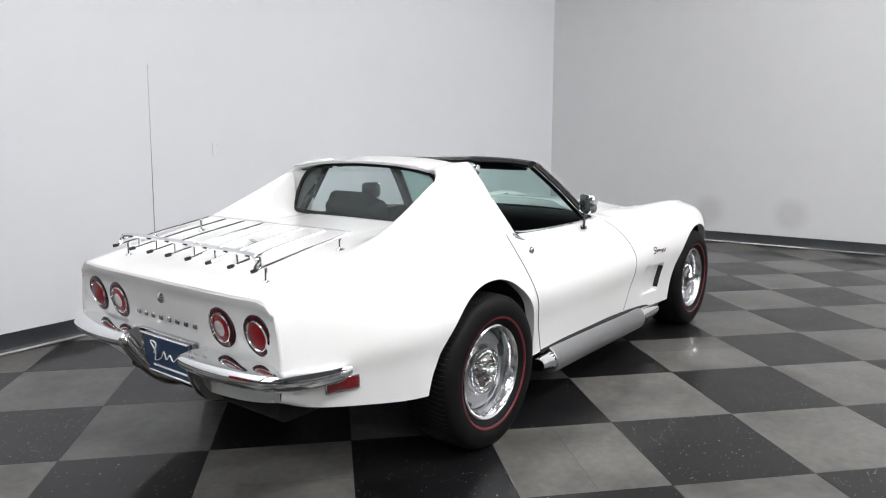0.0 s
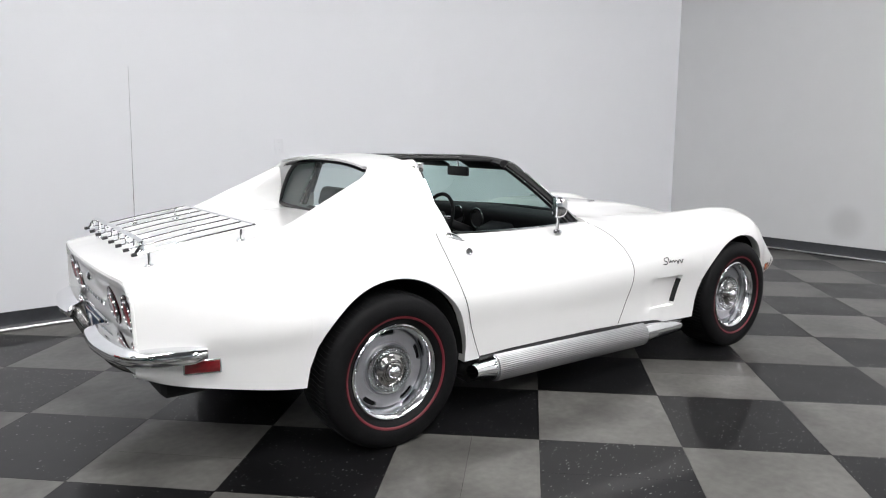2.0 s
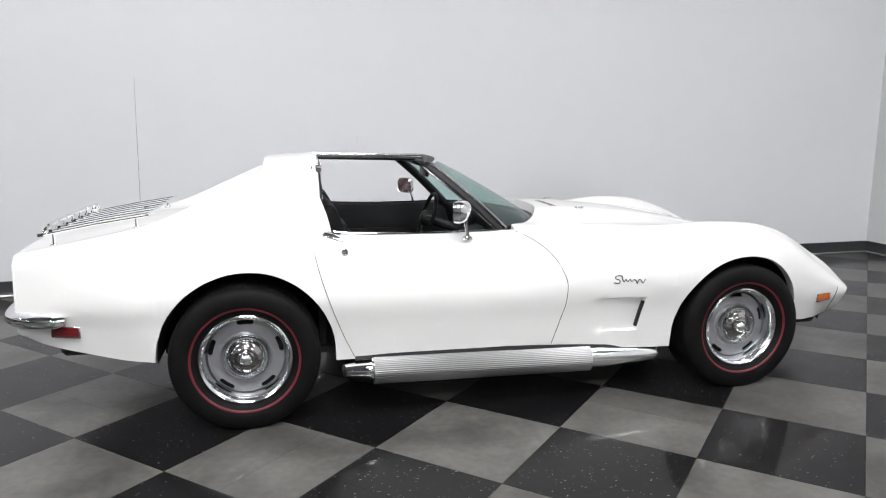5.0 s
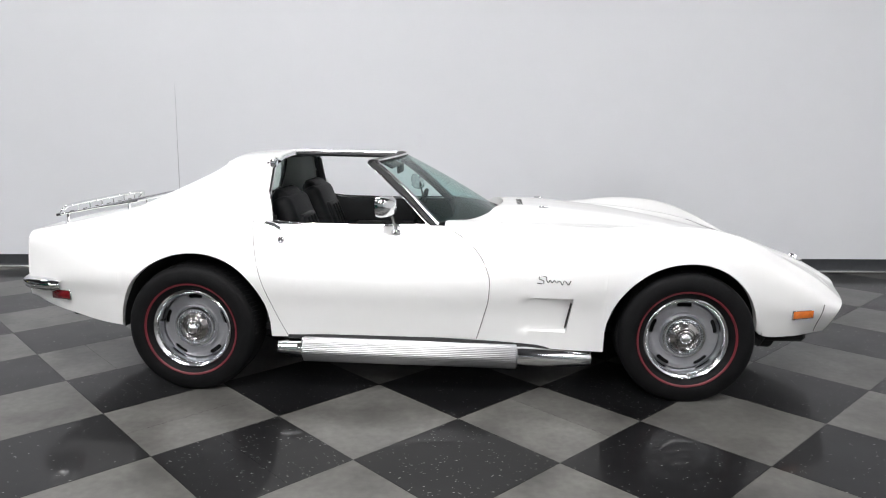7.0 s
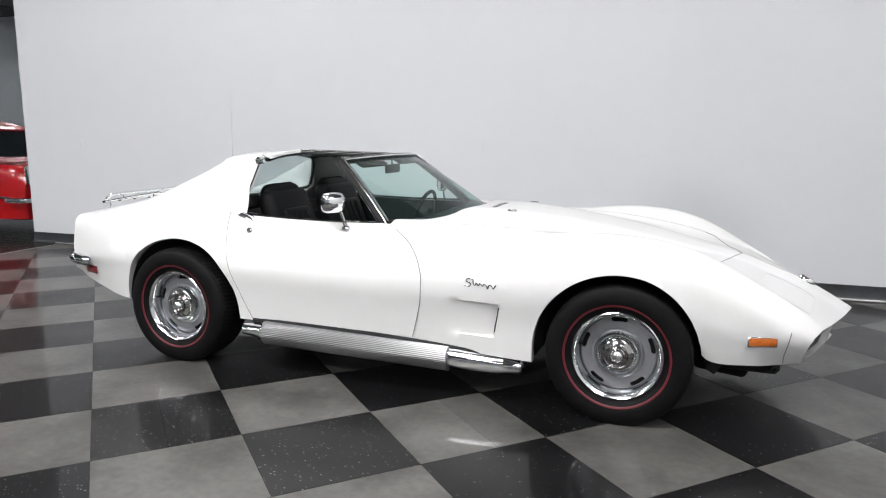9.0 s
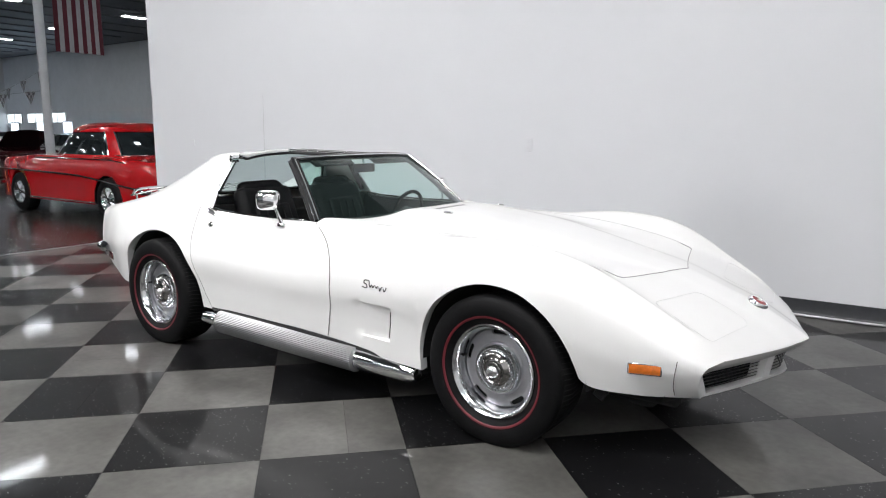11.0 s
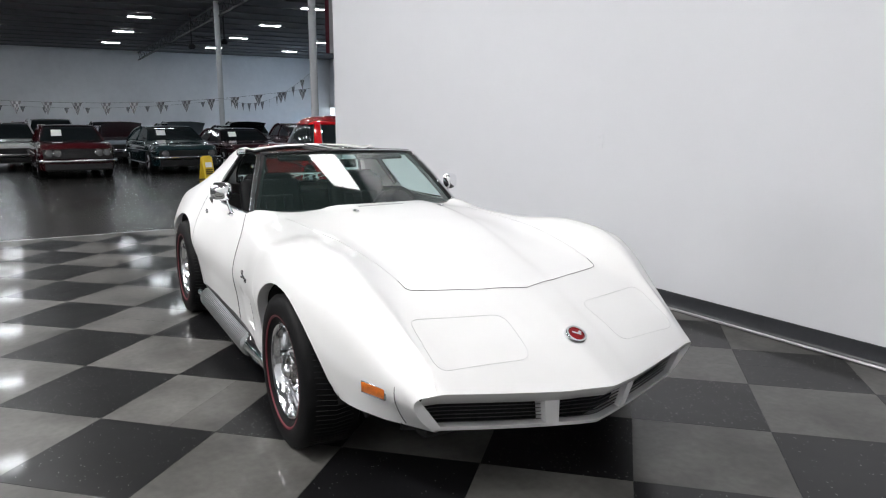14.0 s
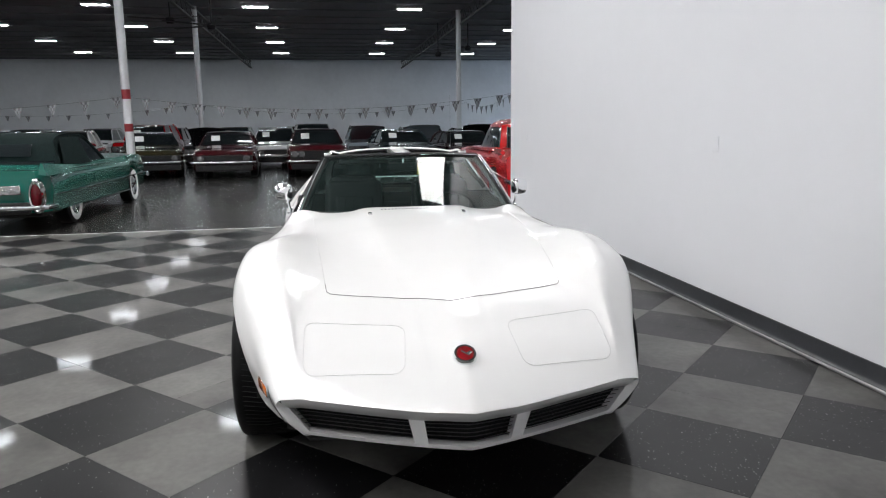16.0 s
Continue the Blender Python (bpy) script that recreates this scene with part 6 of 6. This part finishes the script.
for k, (x, y, pnt, lb) in enumerate(((-16.8, -7.9, WHITEP, "off-white"), (-17.6, -10.3, SILVERP, "silver-blue"), (-22, -9.6, BLACKP, "black"), (-22, -12.4, CRIMSON, "red"))):
    old_car(facing(x, y, 10), pnt, lb + " classic car parked behind the turquoise one", roof=1.42)

# bright red fifties sedan, rear end towards the bay
def domed_house(t):
    """A rounded roof on slim pillars with a wrap-round rear window."""
    ks = [0, 0.06, 0.2, 0.4, 0.56, 0.66, 0.72, 0.80, 0.88, 0.94, 0.98, 1.0]
    back, nose_, half = (pchip([0, 0.4, 0.7, 0.88, 0.98, 1.0], v) for v in ([-1.62, -1.40, -1.18, -0.92, -0.55, -0.30], [0.98, 0.66, 0.44, 0.28, 0.02, -0.18], [0.79, 0.74, 0.685, 0.60, 0.34, 0.02]))
    phi = np.linspace(0, 2 * math.pi, 96, endpoint=False)

    def ring(k, grow=0.0):
        x0, x1, hy = float(back(k)) - grow, float(nose_(k)) + grow, float(half(k)) + grow
        e = 2 / 3.0
        return [((x0 + x1) / 2 + (x1 - x0) / 2 * math.copysign(abs(math.cos(p)) ** e, math.cos(p)), hy * math.copysign(abs(math.sin(p)) ** e, math.sin(p)), 0.955 + 0.525 * k + grow * (k > 0.9)) for p in phi]
    mesh_ob("glass", *grid([ring(k) for k in ks], None, True), DARKGLASS, t, "dark window glass")
    mask = []
    for k in ks[:-1]:
        row = []
        for p in phi:
            q = math.degrees(min(p, 2 * math.pi - p)) + 1.9
            row.append(k >= 0.70 or k < 0.05 or 38 < q < 46 or 118 < q < 130)
        mask.append(row)
    mesh_ob("roof", *grid([ring(k, 0.012) for k in ks], mask, True), CRIMSON, t, "rounded red roof on slim pillars")
    for sgn in (-1, 1):
        for deg in (131.0, 117.5):
            j = int(round(deg / 3.75)) if sgn > 0 else 96 - int(round(deg / 3.75))
            mesh_ob("window_trim", *tube([ring(k, 0.018)[j] for k in ks[1:7]], 0.011, 6), CHROME, t, "chrome window trim")
    mesh_ob("window_trim", *tube([ring(0.05, 0.016)[j] for j in range(33, 64)], 0.009, 6), CHROME, t)


red = old_car(pose(-7.35, 3.24, -0.004, 0, 0, 180), CRIMSON, "bright red rounded fifties sedan parked beside the wall end", length=4.75, width=1.82, low=1.0, hood=0.93, deck_h=0.93, belt=0.97, roof=1.50, cabin=(-1.70, -0.85, 0.42, 0.90), lamps=2, trim=False, sheet=False, wheels=(-1.20, 1.55), house=domed_house)
for sgn in (-1, 1):
    mesh_ob("side_spear", *tube(smooth_line([(2.1, sgn * 0.905, 0.72), (0.6, sgn * 0.92, 0.70), (-0.5, sgn * 0.92, 0.67), (-1.3, sgn * 0.905, 0.59), (-2.15, sgn * 0.875, 0.50)], 30), 0.014, 5), CHROME2, red, "thin chrome side spear")
    mesh_ob("fin_lamp", *tube([(-2.34, sgn * 0.74, 0.90), (-2.37, sgn * 0.74, 0.68)], 0.055, 10), CHROME, red, "chrome upright tail lamp housing")

# turquoise finned convertible with its dark top up
cad = old_car(pose(-7.14, -5.08, -0.004, 0, 0, 180), TURQ, "turquoise finned convertible with dark canvas top up", low=1.0, length=5.60, width=1.98, hood=0.90, deck_h=0.84, belt=0.88, sill=0.29, roof=1.31, cabin=(-1.95, -1.45, -0.30, 0.22), fins=0.02, skirt=True, tails=False, bumpers=(0.46, 0.37), top=CLOTHTOP, white_wall=True, wheels=(-1.47, 1.55), trim=False, sheet=False)
for sgn in (-1, 1):
    mesh_ob("canvas_side", *grid([[(x, sgn * 0.925, 0.87), (x + 0.4 * max(0, (-1.2 - x) / 0.75), sgn * 0.755, 1.27)] for x in np.linspace(-1.95, -0.75, 7)]), CLOTHTOP, cad)
    F_ = [[(x, sgn * (0.925 + d), 0.80 + hgt) for d, hgt in ((-0.05, 0.0), (-0.012, 0.05 + 0.10 * k ** 1.4), (0.012, 0.045 + 0.095 * k ** 1.4), (0.055, -0.02))] for k, x in ((k, -0.7 - 2.08 * k) for k in np.linspace(0, 1, 14))]
    mesh_ob("tail_fin", *merge(grid(F_), (F_[-1], [(0, 1, 2, 3)])), TURQ, cad, "sharp tail fin")
    lampo = mesh_ob("tail_pod", *lathe([(0.0, -0.06), (0.05, -0.055), (0.085, -0.03), (0.10, 0.0)], 24, axis="x"), DEEPRED, cad, "oval red tail lamp pod")
    lampo.location, lampo.scale = (-2.81, sgn * 0.84, 0.52), (1, 0.8, 1.9)
    mesh_ob("pod_ring", *lathe([(0.085, -0.04), (0.10, -0.05), (0.12, -0.02), (0.125, 0.05)], 24, axis="x"), CHROME, lampo)
    mesh_ob("body_trim", *tube([(x, sgn * 0.985, 0.52) for x in np.linspace(-2.5, 2.6, 10)], 0.012, 5), CHROME, cad)
for k in range(12):
    part("rear_grille_stud", rbox(0.02, 0.05, 0.03, 0.006, 1, (-2.815, -0.55 + k * 0.1, 0.60)), CHROME, cad)
part("rear_screen", rbox(0.012, 0.95, 0.20, 0.004, 1, (-1.845, 0, 1.09), (0, 28, 0)), DARKGLASS, cad)
# Black block put in for the dark shadow under the tail.
part("rear_valance", rbox(0.05, 1.5, 0.16, 0.02, 1, (-2.80, 0, 0.36)), BLACK, cad)
part("rear_grille", rbox(0.03, 1.3, 0.12, 0.01, 1, (-2.80, 0, 0.60)), CHROME2, cad)

# ---- floor tiles, one by one ----
lay_tiles()
